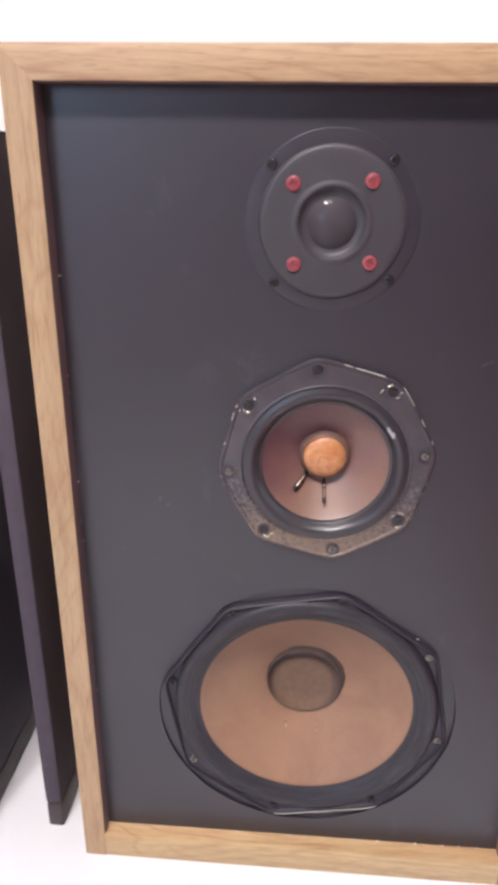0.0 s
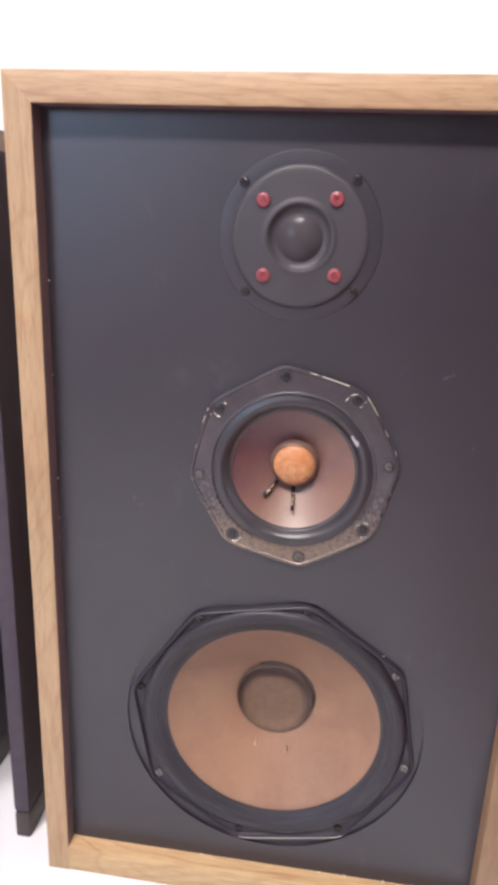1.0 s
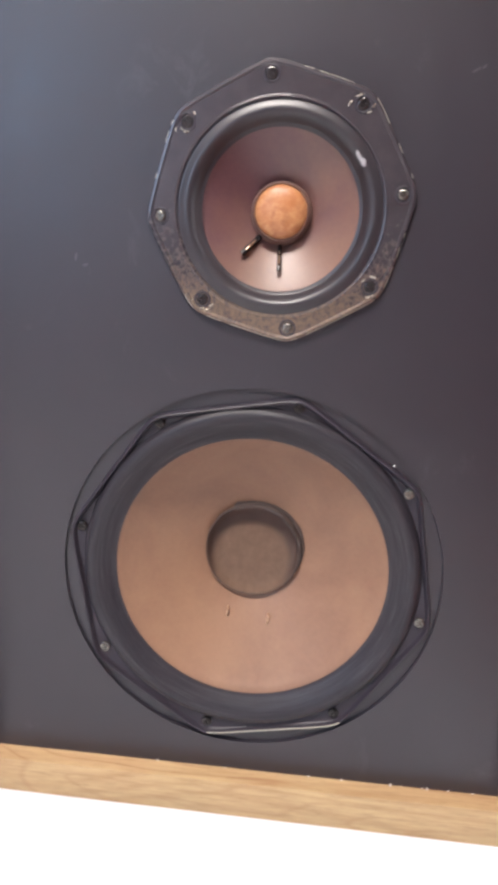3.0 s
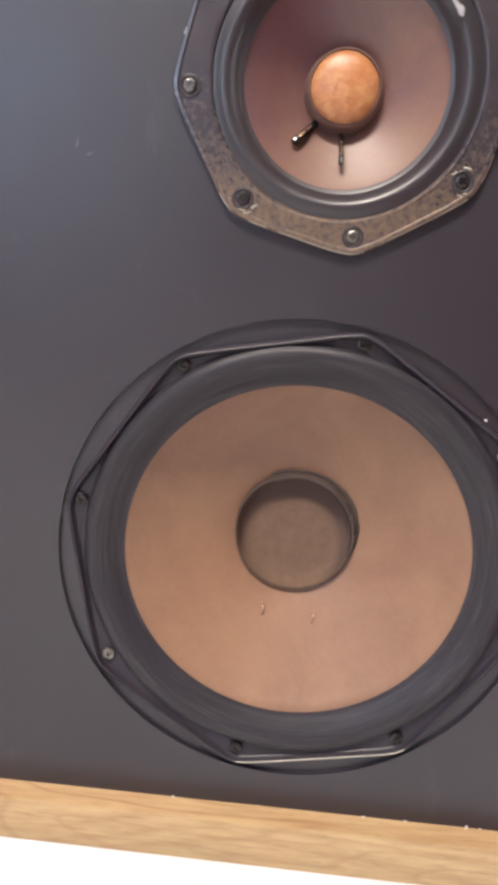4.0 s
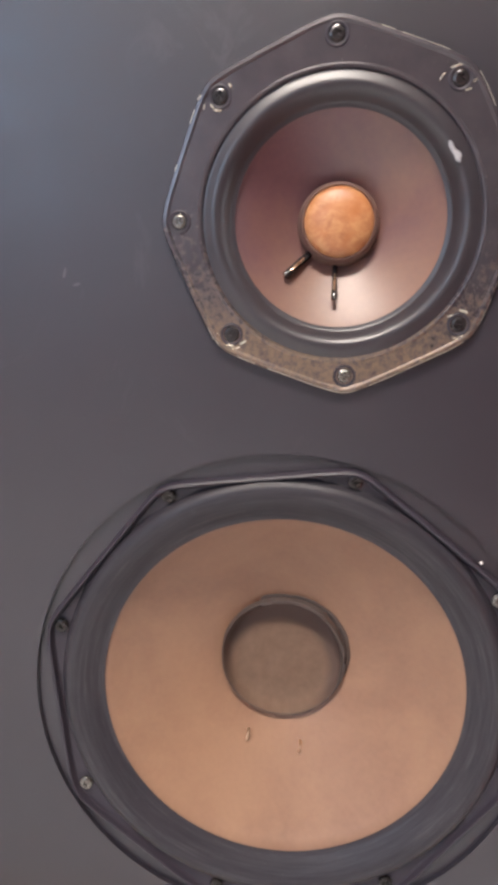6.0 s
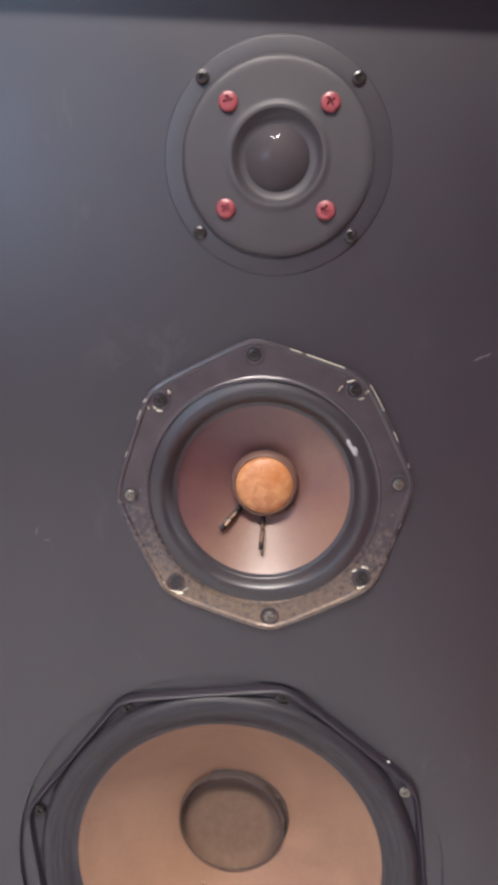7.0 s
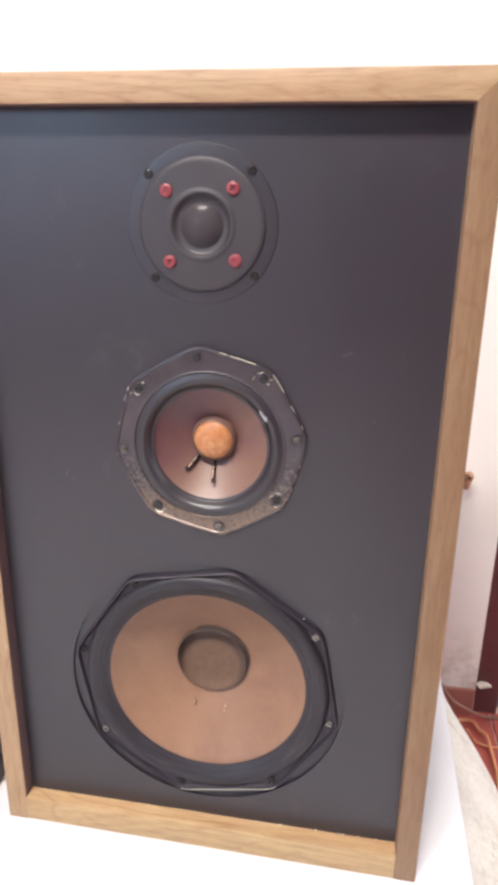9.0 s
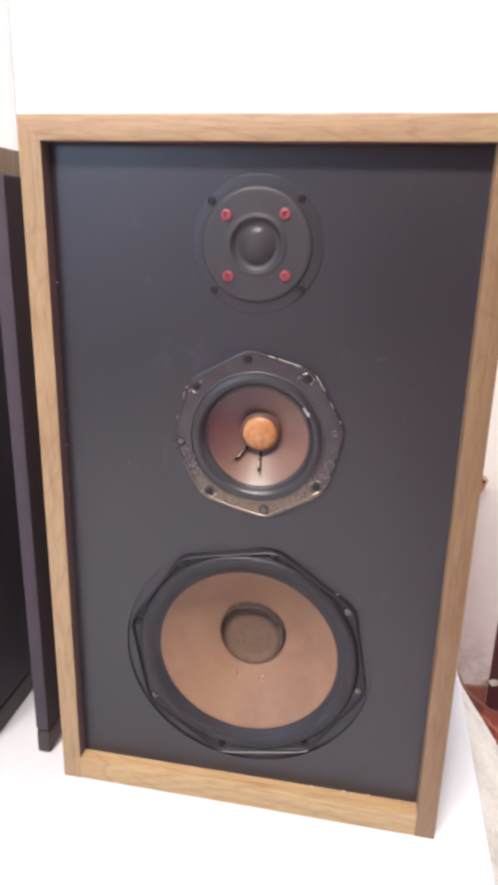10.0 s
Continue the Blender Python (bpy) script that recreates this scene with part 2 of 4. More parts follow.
def shaded_felt(name):
    """Brown felt, with the shade under the upper rim painted into the colour."""
    m, nt, b = material(name)
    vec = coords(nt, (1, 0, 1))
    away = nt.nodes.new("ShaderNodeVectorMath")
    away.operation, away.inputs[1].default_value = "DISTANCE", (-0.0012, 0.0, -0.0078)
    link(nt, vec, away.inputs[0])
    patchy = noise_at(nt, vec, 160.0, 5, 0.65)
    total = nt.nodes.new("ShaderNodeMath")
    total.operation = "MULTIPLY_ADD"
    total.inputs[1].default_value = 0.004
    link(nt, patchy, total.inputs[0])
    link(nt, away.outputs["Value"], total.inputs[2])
    rim_shade = ramp(nt, total.outputs[0], [(0.0232, (0, 0, 0)), (0.0275, (0.85, 0.85, 0.85))])
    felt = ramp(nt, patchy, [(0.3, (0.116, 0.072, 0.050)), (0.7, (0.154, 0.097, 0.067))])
    link(nt, mix_colour(nt, rim_shade, felt, (0.068, 0.044, 0.038)), b.inputs["Base Color"])
    b.inputs["Roughness"].default_value = 0.8
    b.inputs["Specular IOR Level"].default_value = 0.25
    add_bump(nt, b, noise_at(nt, vec, 1300.0, 4), 0.3, 0.0003)
    return m


def emitter(name, colour, strength):
    m, nt, b = material(name)
    b.inputs["Base Color"].default_value = (0.9, 0.9, 0.9, 1)
    b.inputs["Emission Color"].default_value = (*colour, 1)
    b.inputs["Emission Strength"].default_value = strength
    return m


def stained_cloth(name):
    """White cotton with a few pale brown spots and a weave."""
    m, nt, b = material(name)
    vec = coords(nt)
    big = noise_at(nt, vec, 9.0, 5)
    spots = noise_at(nt, vec, 55.0, 3, 0.5)
    weave = noise_at(nt, coords(nt, (1, 1, 1)), 900.0, 2)
    c = ramp(nt, big, [(0.3, (0.617, 0.62, 0.643)), (0.7, (0.667, 0.67, 0.693))])
    c = mix_colour(nt, ramp(nt, spots, [(0.76, (0, 0, 0)), (0.84, (0.55, 0.55, 0.55))]), c, (0.30, 0.27, 0.22))
    link(nt, c, b.inputs["Base Color"])
    b.inputs["Roughness"].default_value = 0.8
    add_bump(nt, b, weave, 0.2, 0.0005)
    return m


def shaded_grimy_cloth(name):
    """Cotton greyed to paint in shade, with broad dirt, darker spots and a weave."""
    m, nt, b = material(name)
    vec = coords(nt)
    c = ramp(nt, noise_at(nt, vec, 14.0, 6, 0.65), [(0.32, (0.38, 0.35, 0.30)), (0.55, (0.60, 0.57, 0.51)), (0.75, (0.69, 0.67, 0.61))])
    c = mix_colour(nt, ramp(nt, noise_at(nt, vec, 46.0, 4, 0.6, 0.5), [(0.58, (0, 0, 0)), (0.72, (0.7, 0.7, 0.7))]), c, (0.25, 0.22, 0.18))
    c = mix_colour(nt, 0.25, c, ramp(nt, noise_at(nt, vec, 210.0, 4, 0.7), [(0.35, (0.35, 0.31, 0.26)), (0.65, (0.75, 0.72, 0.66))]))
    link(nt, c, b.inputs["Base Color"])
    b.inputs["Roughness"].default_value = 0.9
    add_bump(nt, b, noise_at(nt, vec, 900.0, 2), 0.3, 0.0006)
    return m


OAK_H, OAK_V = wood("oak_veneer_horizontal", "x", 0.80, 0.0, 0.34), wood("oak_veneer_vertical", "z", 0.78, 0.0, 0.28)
# bottom board: paler tone holds the light bounced up from the cloth
OAK_LOW = wood("bounce_lit_oak_veneer", "x", 0.98, 0.0, 0.30, (0.985, 1.025, 0.95))
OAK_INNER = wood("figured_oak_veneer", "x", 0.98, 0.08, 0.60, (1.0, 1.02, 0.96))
# redder oak, its tone also lowered for the weaker light on the right side
OAK_RED = wood("shaded_reddish_oak", "z", 0.56, 0.38, 0.30)
BARE = plain("bare_worn_metal", (0.52, 0.47, 0.37), (0.78, 0.72, 0.60), 0.28, 0.9, 500, 0.4, 0.0004)
SMEAR = plain("pale_dried_glue", (0.22, 0.22, 0.23), (0.40, 0.40, 0.42), 0.3, 0.0, 500, 0.3, 0.0004)
BLACK = baffle_paint("black_baffle_paint")
FLANGE = worn_enamel("black_enamelled_metal")
WOOFER_RIM = plain("black_painted_basket", (0.023, 0.019, 0.027), (0.034, 0.028, 0.038), 0.48, 0.0, 50, 0.06, 0.0002, 0.05, 0.4)
RUBBER = streaked_rubber("black_rubber")
FOAM = plain("dull_black_foam", (0.022, 0.019, 0.024), (0.032, 0.028, 0.033), 0.38, 0.0, 90, 0.05, 0.0002, 0.04, 0.62)
# rubbed edges and scratches, with their glints put into a pale colour
WORN_GLINT = plain("worn_edge_glint", (0.38, 0.36, 0.29), (0.52, 0.50, 0.42), 0.35, 0.15, 500, 0.3, 0.0003)
PLASTIC = plain("dark_grey_plastic", (0.031, 0.028, 0.033), (0.042, 0.037, 0.043), 0.52, 0.0, 140, 0.2, 0.0002, 0.05)
DOME = plain("dark_silk_dome", (0.038, 0.033, 0.038), (0.054, 0.047, 0.053), 0.62, 0.0, 420, 0.25, 0.0002, 0.08, 0.15, 0.16)
RED = plain("red_plastic", (0.19, 0.030, 0.040), (0.30, 0.065, 0.075), 0.38, 0.0, 400, 0.15, 0.0002, 0.08)
STEEL_BLACK = plain("blackened_screw_steel", (0.02, 0.018, 0.019), (0.06, 0.055, 0.052), 0.25, 0.8, 700, 0.3, 0.0002, 0.1)
GLINT_STEEL = plain("glint_screw_steel", (0.05, 0.047, 0.045), (0.30, 0.28, 0.25), 0.20, 0.8, 700, 0.4, 0.0003, 0.1)
CONE_W = cone_paper("tan_paper_cone", (0.201, 0.106, 0.066), (0.265, 0.148, 0.090), 0.50, 0.5, big_scale=17.0)
# the darker purple towards the upper left is shade put into the colour
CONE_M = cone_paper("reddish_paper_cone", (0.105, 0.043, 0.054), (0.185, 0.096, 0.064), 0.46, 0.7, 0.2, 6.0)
CAP_W = shaded_felt("brown_felt_cap")
CAP_M = cork("orange_cork_cap")
COLLAR = plain("brown_cap_collar", (0.11, 0.062, 0.050), (0.17, 0.100, 0.080), 0.5, 0.0, 500, 0.3, 0.0003)
GLUE = plain("dark_cone_glue", (0.056, 0.042, 0.038), (0.080, 0.060, 0.053), 0.6, 0.0, 500, 0.3, 0.0003, 0.1, 0.2)
COPPER = plain("bright_lead_metal", (0.55, 0.36, 0.22), (0.75, 0.55, 0.40), 0.3, 0.9, 600, 0.1, 0.0001)
SLEEVE = plain("black_glossy_sleeve", (0.012, 0.010, 0.011), (0.03, 0.026, 0.026), 0.22, 0.0, 300, 0.2, 0.0002)
CHIP = plain("pale_paint_chip", (0.6, 0.58, 0.56), (0.8, 0.78, 0.76), 0.6, 0.0, 600, 0.1, 0.0001)
GRILLE_CLOTH = plain("dark_brown_grille_cloth", (0.040, 0.029, 0.042), (0.060, 0.045, 0.062), 0.75, 0.0, 900, 0.5, 0.0005)
CLOTH = stained_cloth("white_tablecloth")
REVEAL = plain("shaded_reveal", (0.085, 0.046, 0.050), (0.130, 0.074, 0.072), 0.45, 0.0, 60, 0.2, 0.0004)
RAIL = plain("dark_rail_wood", (0.030, 0.020, 0.022), (0.058, 0.038, 0.038), 0.5, 0.0, 60, 0.2, 0.0004)
CLOTH_GREY = shaded_grimy_cloth("shaded_stained_flap")
TABLE_WOOD = wood("table_wood", "x", 0.6)
WALL_WHITE = wall_plaster("white_plaster", (0.86, 0.85, 0.79), (0.50, 0.43, 0.34), -0.345, 0.14)
WALL_CREAM = wall_plaster("cream_plaster", (0.72, 0.60, 0.40), (0.55, 0.45, 0.30), -0.33, 0.02)
CEILING = wall_plaster("aged_ceiling_paint", (0.70, 0.69, 0.68), (0.7, 0.69, 0.68), -9, 0.02)
WALL_FAR = wall_plaster("pale_grey_plaster", (0.60, 0.58, 0.60), (0.50, 0.47, 0.46), -0.33, 0.02)
WALL_UNSEEN_DARK = wall_plaster("unseen_dark_plaster", (0.16, 0.115, 0.10), (0.12, 0.09, 0.08), -0.33, 0.02)
SKIRT_RED = plain("red_brown_skirting_paint", (0.24, 0.085, 0.065), (0.34, 0.14, 0.105), 0.5, 0.0, 30, 0.2, 0.001)
SKIRT_BLUE = plain("blue_grey_skirting_paint", (0.20, 0.22, 0.30), (0.28, 0.30, 0.38), 0.5, 0.0, 30, 0.2, 0.001)
DARK_WOOD = plain("dark_maroon_varnish", (0.075, 0.026, 0.032), (0.14, 0.050, 0.055), 0.35, 0.0, 25, 0.2, 0.001)
TILE = plain("red_floor_tile", (0.33, 0.072, 0.060), (0.43, 0.105, 0.082), 0.40, 0.0, 30, 0.15, 0.0006)
LUMP = plain("dirty_plaster", (0.42, 0.36, 0.30), (0.66, 0.58, 0.50), 0.85, 0.0, 120, 0.5, 0.001)
GROUT = plain("pale_grout", (0.50, 0.40, 0.35), (0.62, 0.50, 0.44), 0.8, 0.0, 80, 0.4, 0.001)
BRASS = plain("old_brass", (0.36, 0.20, 0.12), (0.52, 0.32, 0.20), 0.45, 0.35, 200, 0.2, 0.0003)
CABLE_BROWN = plain("brown_cable_sheath", (0.15, 0.09, 0.065), (0.25, 0.155, 0.115), 0.5, 0.0, 200, 0.1, 0.0002)
CABLE_COPPER = plain("copper_speaker_wire", (0.62, 0.28, 0.13), (0.85, 0.48, 0.27), 0.35, 0.3, 200, 0.1, 0.0002)
CLOCK_FACE = plain("cream_clock_face", (0.72, 0.66, 0.56), (0.80, 0.75, 0.66), 0.5, 0.0, 20, 0.02, 0.0002)
CLOCK_RIM = plain("grey_pink_clock_rim", (0.36, 0.33, 0.34), (0.42, 0.39, 0.40), 0.5, 0.0, 40, 0.05, 0.0002)
TRUNKING = plain("grey_white_plastic", (0.74, 0.73, 0.71), (0.80, 0.79, 0.77), 0.5, 0.0, 40, 0.05, 0.0002)
WHITE_PAINT = plain("white_gloss_paint", (0.74, 0.74, 0.72), (0.82, 0.82, 0.80), 0.35, 0.0, 30, 0.1, 0.0004)
TUBE = emitter("lamp_diffuser", (1.0, 0.94, 0.84), 6.0)


# ---- building tools ----
def part(name, bm, mat, parent=None, label="", at=(0, 0, 0), smooth=True, angle=35):
    """Links a bmesh as one mesh object, under a thing or a part."""
    bmesh.ops.recalc_face_normals(bm, faces=bm.faces)
    me = bpy.data.meshes.new(name)
    bm.to_mesh(me)
    bm.free()
    for m in mat if isinstance(mat, (list, tuple)) else [mat]:
        me.materials.append(m)
    if smooth:
        me.polygons.foreach_set("use_smooth", [True] * len(me.polygons))
        me.set_sharp_from_angle(angle=radians(angle))
    ob = new(name, me)
    ob.location = at
    ob.parent = parent
    if label:
        ob["label"] = label
    return ob


def share(name, me, parent, at, turn=0.0):
    """A further object on a mesh that is there already."""
    ob = new(name, me)
    ob.matrix_basis = pose(*at, 0, turn, 0)
    ob.parent = parent
    return ob


def box(x0, x1, y0, y1, z0, z1, bevel=0.0, bm=None):
    bm = bm or bmesh.new()
    made = bmesh.ops.create_cube(bm, size=1.0, matrix=Matrix.LocRotScale(((x0 + x1) / 2, (y0 + y1) / 2, (z0 + z1) / 2), None, (x1 - x0, y1 - y0, z1 - z0)))
    if bevel:
        edges = list({e for v in made["verts"] for e in v.link_edges})
        bmesh.ops.bevel(bm, geom=edges, offset=bevel, segments=2, affect="EDGES", profile=0.6)
    return bm


def rings_mesh(rings, closed_end=False, bm=None):
    """Faces between successive rings of points."""
    bm = bm or bmesh.new()
    made = [[bm.verts.new(p) for p in ring] for ring in rings]
    n = len(rings[0])
    for a, b in zip(made, made[1:]):
        for i in range(n):
            bm.faces.new((a[i], a[(i + 1) % n], b[(i + 1) % n], b[i]))
    if closed_end:
        bm.faces.new(made[-1])
    return bm


def circle(r, y, seg=64):
    return [(r * math.cos(2 * math.pi * i / seg), y, r * math.sin(2 * math.pi * i / seg)) for i in range(seg)]


def lathe(profile, seg=64, cap=False, bm=None):
    """A profile of (radius, y) turned round the y axis."""
    return rings_mesh([circle(r, y, seg) for r, y in profile], cap, bm)


def octagon(radius, corner, first, y, seg=160):
    """A ring with eight straight sides; corners cut off at the radius 'corner'."""
    ring = []
    for i in range(seg):
        a = 2 * math.pi * i / seg
        d = (a - first + math.pi / 8) % (math.pi / 4) - math.pi / 8
        r = radius * math.cos(math.pi / 8) / math.cos(math.pi / 8 - abs(d))
        r = -0.0012 * math.log(math.exp(-r / 0.0012) + math.exp(-corner / 0.0012))
        ring.append((r * math.cos(a), y, r * math.sin(a)))
    return ring


def tube(points, radius, seg=8):
    """A round cable through the points."""
    pts = [Vector(p) for p in points]
    fine = []
    for i in range(len(pts) - 1):
        p0, p1, p2, p3 = pts[max(i - 1, 0)], pts[i], pts[i + 1], pts[min(i + 2, len(pts) - 1)]
        for s in range(8):
            t = s / 8
            fine.append(0.5 * ((2 * p1) + (p2 - p0) * t + (2 * p0 - 5 * p1 + 4 * p2 - p3) * t * t + (3 * p1 - p0 - 3 * p2 + p3) * t ** 3))
    fine.append(pts[-1])
    rings = []
    for i, p in enumerate(fine):
        way = (fine[min(i + 1, len(fine) - 1)] - fine[max(i - 1, 0)]).normalized()
        side = way.cross(Vector((0.1, 0.2, 1))).normalized()
        up = side.cross(way)
        rings.append([tuple(p + radius * (math.cos(2 * math.pi * k / seg) * side + math.sin(2 * math.pi * k / seg) * up)) for k in range(seg)])
    return rings_mesh(rings, True)


def screw_mesh(name, mat, radius=0.0031, height=0.0016):
    """A pan-head screw with a cross recess."""
    bm = bmesh.new()
    seg = 20
    lathe([(radius, 0.0), (radius, -height * 0.45), (radius * 0.9, -height * 0.8), (radius * 0.66, -height)], seg, bm=bm)
    bm.verts.ensure_lookup_table()
    rim = [bm.verts[3 * seg + i] for i in range(seg)]
    w, l = radius * 0.13, radius * 0.5
    plus = [(w, w), (w, l), (-w, l), (-w, w), (-l, w), (-l, -w), (-w, -w), (-w, -l), (w, -l), (w, -w), (l, -w), (l, w)]
    top = [bm.verts.new((x, -height, z)) for x, z in plus]
    low = [bm.verts.new((x * 0.8, -height * 0.35, z * 0.8)) for x, z in plus]
    edges = [bm.edges.get((rim[i], rim[(i + 1) % seg])) for i in range(seg)]
    edges += [bm.edges.new((top[i], top[(i + 1) % 12])) for i in range(12)]
    bmesh.ops.triangle_fill(bm, edges=edges, use_beauty=True, use_dissolve=False)
    for f in [f for f in bm.faces if all(v in top for v in f.verts)]:
        bm.faces.remove(f)
    for i in range(12):
        bm.faces.new((top[i], top[(i + 1) % 12], low[(i + 1) % 12], low[i]))
    bm.faces.new(low)
    bmesh.ops.recalc_face_normals(bm, faces=bm.faces)
    me = bpy.data.meshes.new(name)
    bm.to_mesh(me)
    bm.free()
    me.materials.append(mat)
    return me


def thing(name, label, category, at=(0, 0, 0), group="", kind=""):
    ob = new(name)
    ob.location = at
    ob.empty_display_size = 0.05
    return tagged(ob, label, category, group, kind)


# ---- the room ----
def slab(name, x0, x1, y0, y1, z0, z1, mat, label, category="wall"):
    return tagged(part(name, box(x0, x1, y0, y1, z0, z1), mat, smooth=False), label, category, kind="structure")


JAMB_X0, JAMB_X1 = 0.361, 0.406
slab("wall_north", ROOM_L - 0.1, JAMB_X0, WALL_Y, WALL_Y + 0.14, FLOOR_Z, CEIL_Z, WALL_WHITE, "white painted plaster wall, grimy near its foot")
slab("wall_passage", JAMB_X1, ROOM_R + 0.1, WALL_Y + 0.035, WALL_Y + 0.14, FLOOR_Z, CEIL_Z, WALL_CREAM, "cream painted wall beyond the dark door post")
# dark wall out of view, added so the front board reflects less
east = thing("wall_east", "unseen dark brown wall added to darken reflections, with an added window opening", "wall", kind="structure")
for y0, y1, z0, z1 in ((ROOM_F, FILL_WIN[0], FLOOR_Z, CEIL_Z), (FILL_WIN[1], WALL_Y, FLOOR_Z, CEIL_Z), (FILL_WIN[0], FILL_WIN[1], FLOOR_Z, FILL_WIN[2]), (FILL_WIN[0], FILL_WIN[1], FILL_WIN[3], CEIL_Z)):
    part("wall_section", box(ROOM_R, ROOM_R + 0.1, y0, y1, z0, z1), WALL_UNSEEN_DARK, east, smooth=False)
# frame of the added window, out of view
window = thing("added_window", "added white framed window, unseen, that lets in fill light", "window", kind="structure")
for y0, y1, z0, z1 in ((FILL_WIN[0], FILL_WIN[0] + 0.04, FILL_WIN[2], FILL_WIN[3]), (FILL_WIN[1] - 0.04, FILL_WIN[1], FILL_WIN[2], FILL_WIN[3]), (FILL_WIN[0] + 0.04, FILL_WIN[1] - 0.04, FILL_WIN[2], FILL_WIN[2] + 0.04), (FILL_WIN[0] + 0.04, FILL_WIN[1] - 0.04, FILL_WIN[3] - 0.04, FILL_WIN[3])):
    part("window_frame", box(ROOM_R + 0.006, ROOM_R + 0.03, y0, y1, z0, z1, 0.004), WHITE_PAINT, window)
slab("ceiling", ROOM_L - 0.1, ROOM_R + 0.1, ROOM_F - 0.12, WALL_Y + 0.14, CEIL_Z, CEIL_Z + 0.1, CEILING, "aged white painted ceiling", "ceiling")

slab("wall_west", ROOM_L - 0.1, ROOM_L, ROOM_F, WALL_Y, FLOOR_Z, CEIL_Z, WALL_FAR, "pale grey painted plaster wall")
# the brown end is added, unseen, to dim reflections in the front board
south = thing("wall_south", "pale grey wall with a window opening and an added, unseen dark end", "wall", kind="structure")
for x0, x1, z0, z1 in ((ROOM_L - 0.1, WIN[0], FLOOR_Z, CEIL_Z), (WIN[1], 0.10, FLOOR_Z, CEIL_Z), (0.10, ROOM_R + 0.1, FLOOR_Z, CEIL_Z), (WIN[0], WIN[1], FLOOR_Z, WIN[2]), (WIN[0], WIN[1], WIN[3], CEIL_Z)):
    part("wall_section", box(x0, x1, ROOM_F - 0.12, ROOM_F, z0, z1), WALL_UNSEEN_DARK if x0 == 0.10 else WALL_FAR, south, smooth=False)
window = thing("window_1", "white framed window in the opposite wall", "window", kind="structure")
for x0, x1, z0, z1 in ((WIN[0], WIN[0] + 0.04, WIN[2], WIN[3]), (WIN[1] - 0.04, WIN[1], WIN[2], WIN[3]), (WIN[0] + 0.04, WIN[1] - 0.04, WIN[2], WIN[2] + 0.04), (WIN[0] + 0.04, WIN[1] - 0.04, WIN[3] - 0.04, WIN[3])):
    part("window_frame", box(x0, x1, ROOM_F - 0.07, ROOM_F - 0.02, z0, z1, 0.004), WHITE_PAINT, window)

tagged(part("skirting_north", box(ROOM_L, JAMB_X0 - 0.002, WALL_Y - 0.008, WALL_Y, FLOOR_Z, FLOOR_Z + 0.056, 0.002), SKIRT_RED), "red-brown painted skirting along the white wall", "skirting", kind="structure")
tagged(part("skirting_passage", box(JAMB_X1 + 0.002, ROOM_R, WALL_Y + 0.027, WALL_Y + 0.035, FLOOR_Z + 0.002, FLOOR_Z + 0.022, 0.002), SKIRT_BLUE), "low blue-grey skirting along the cream wall", "skirting", kind="structure")
tagged(part("door_post", box(JAMB_X0, JAMB_X1, WALL_Y + 0.004, WALL_Y + 0.12, FLOOR_Z, CEIL_Z, 0.004), DARK_WOOD), "dark maroon varnished wooden door post", "door post", kind="structure")

# a lump of plaster left at the foot of the white wall
bm = bmesh.new()
bmesh.ops.create_icosphere(bm, subdivisions=3, radius=1.0, matrix=Matrix.Diagonal((0.015, 0.007, 0.004, 1)))
for v in bm.verts:
    v.co += 0.005 * Vector(noise.noise_vector(v.co * 90))
tagged(part("plaster_lump", bm, LUMP, at=(0.372, WALL_Y - 0.006, -0.330)), "small dirty lump of plaster beside the door post", "plaster lump")

# brass hook on the wall
hook = thing("wall_hook", "small old brass hook on the white wall", "hook", (0.292, WALL_Y, 0.072))
part("back_plate", lathe([(0.012, 0.0), (0.012, -0.003), (0.010, -0.0045), (0.004, -0.005)], 24, True), BRASS, hook)
part("stem", tube([(0, -0.004, 0), (0, -0.022, -0.002), (0, -0.034, 0.006), (0, -0.034, 0.018)], 0.0045, 10), BRASS, hook)
part("knob", lathe([(0.004, -0.040), (0.008, -0.038), (0.0095, -0.034), (0.008, -0.030), (0.004, -0.028)], 20, True), BRASS, hook, at=(0, 0, 0.021))

# round clock on the wall above
clock = thing("wall_clock", "large round wall clock with cream face and grey rim", "clock", (-0.065, WALL_Y, 0.851 + 0.26))
part("rim", lathe([(0.262, 0.0), (0.262, -0.0008), (0.2616, -0.0012), (0.2505, -0.0012), (0.250, -0.0010), (0.250, -0.0002)], 96), CLOCK_RIM, clock)
part("face", lathe([(0.2503, -0.0002), (0.2496, -0.0007), (0.15, -0.0008), (0.02, -0.0008)], 96, True), CLOCK_FACE, clock)
for k in range(12):
    a = math.pi / 6 * k
    bm = box(-0.003, 0.003, -0.0016, -0.0004, 0.205, 0.232)
    part("hour_mark", bm, GRILLE_CLOTH, clock, smooth=False).rotation_euler = (0, a, 0)

tagged(part("cable_trunking", box(-0.553, -0.545, WALL_Y - 0.008, WALL_Y, -0.2, CEIL_Z, 0.002), TRUNKING), "thin grey-white plastic cable trunking running up the wall", "trunking", kind="structure")

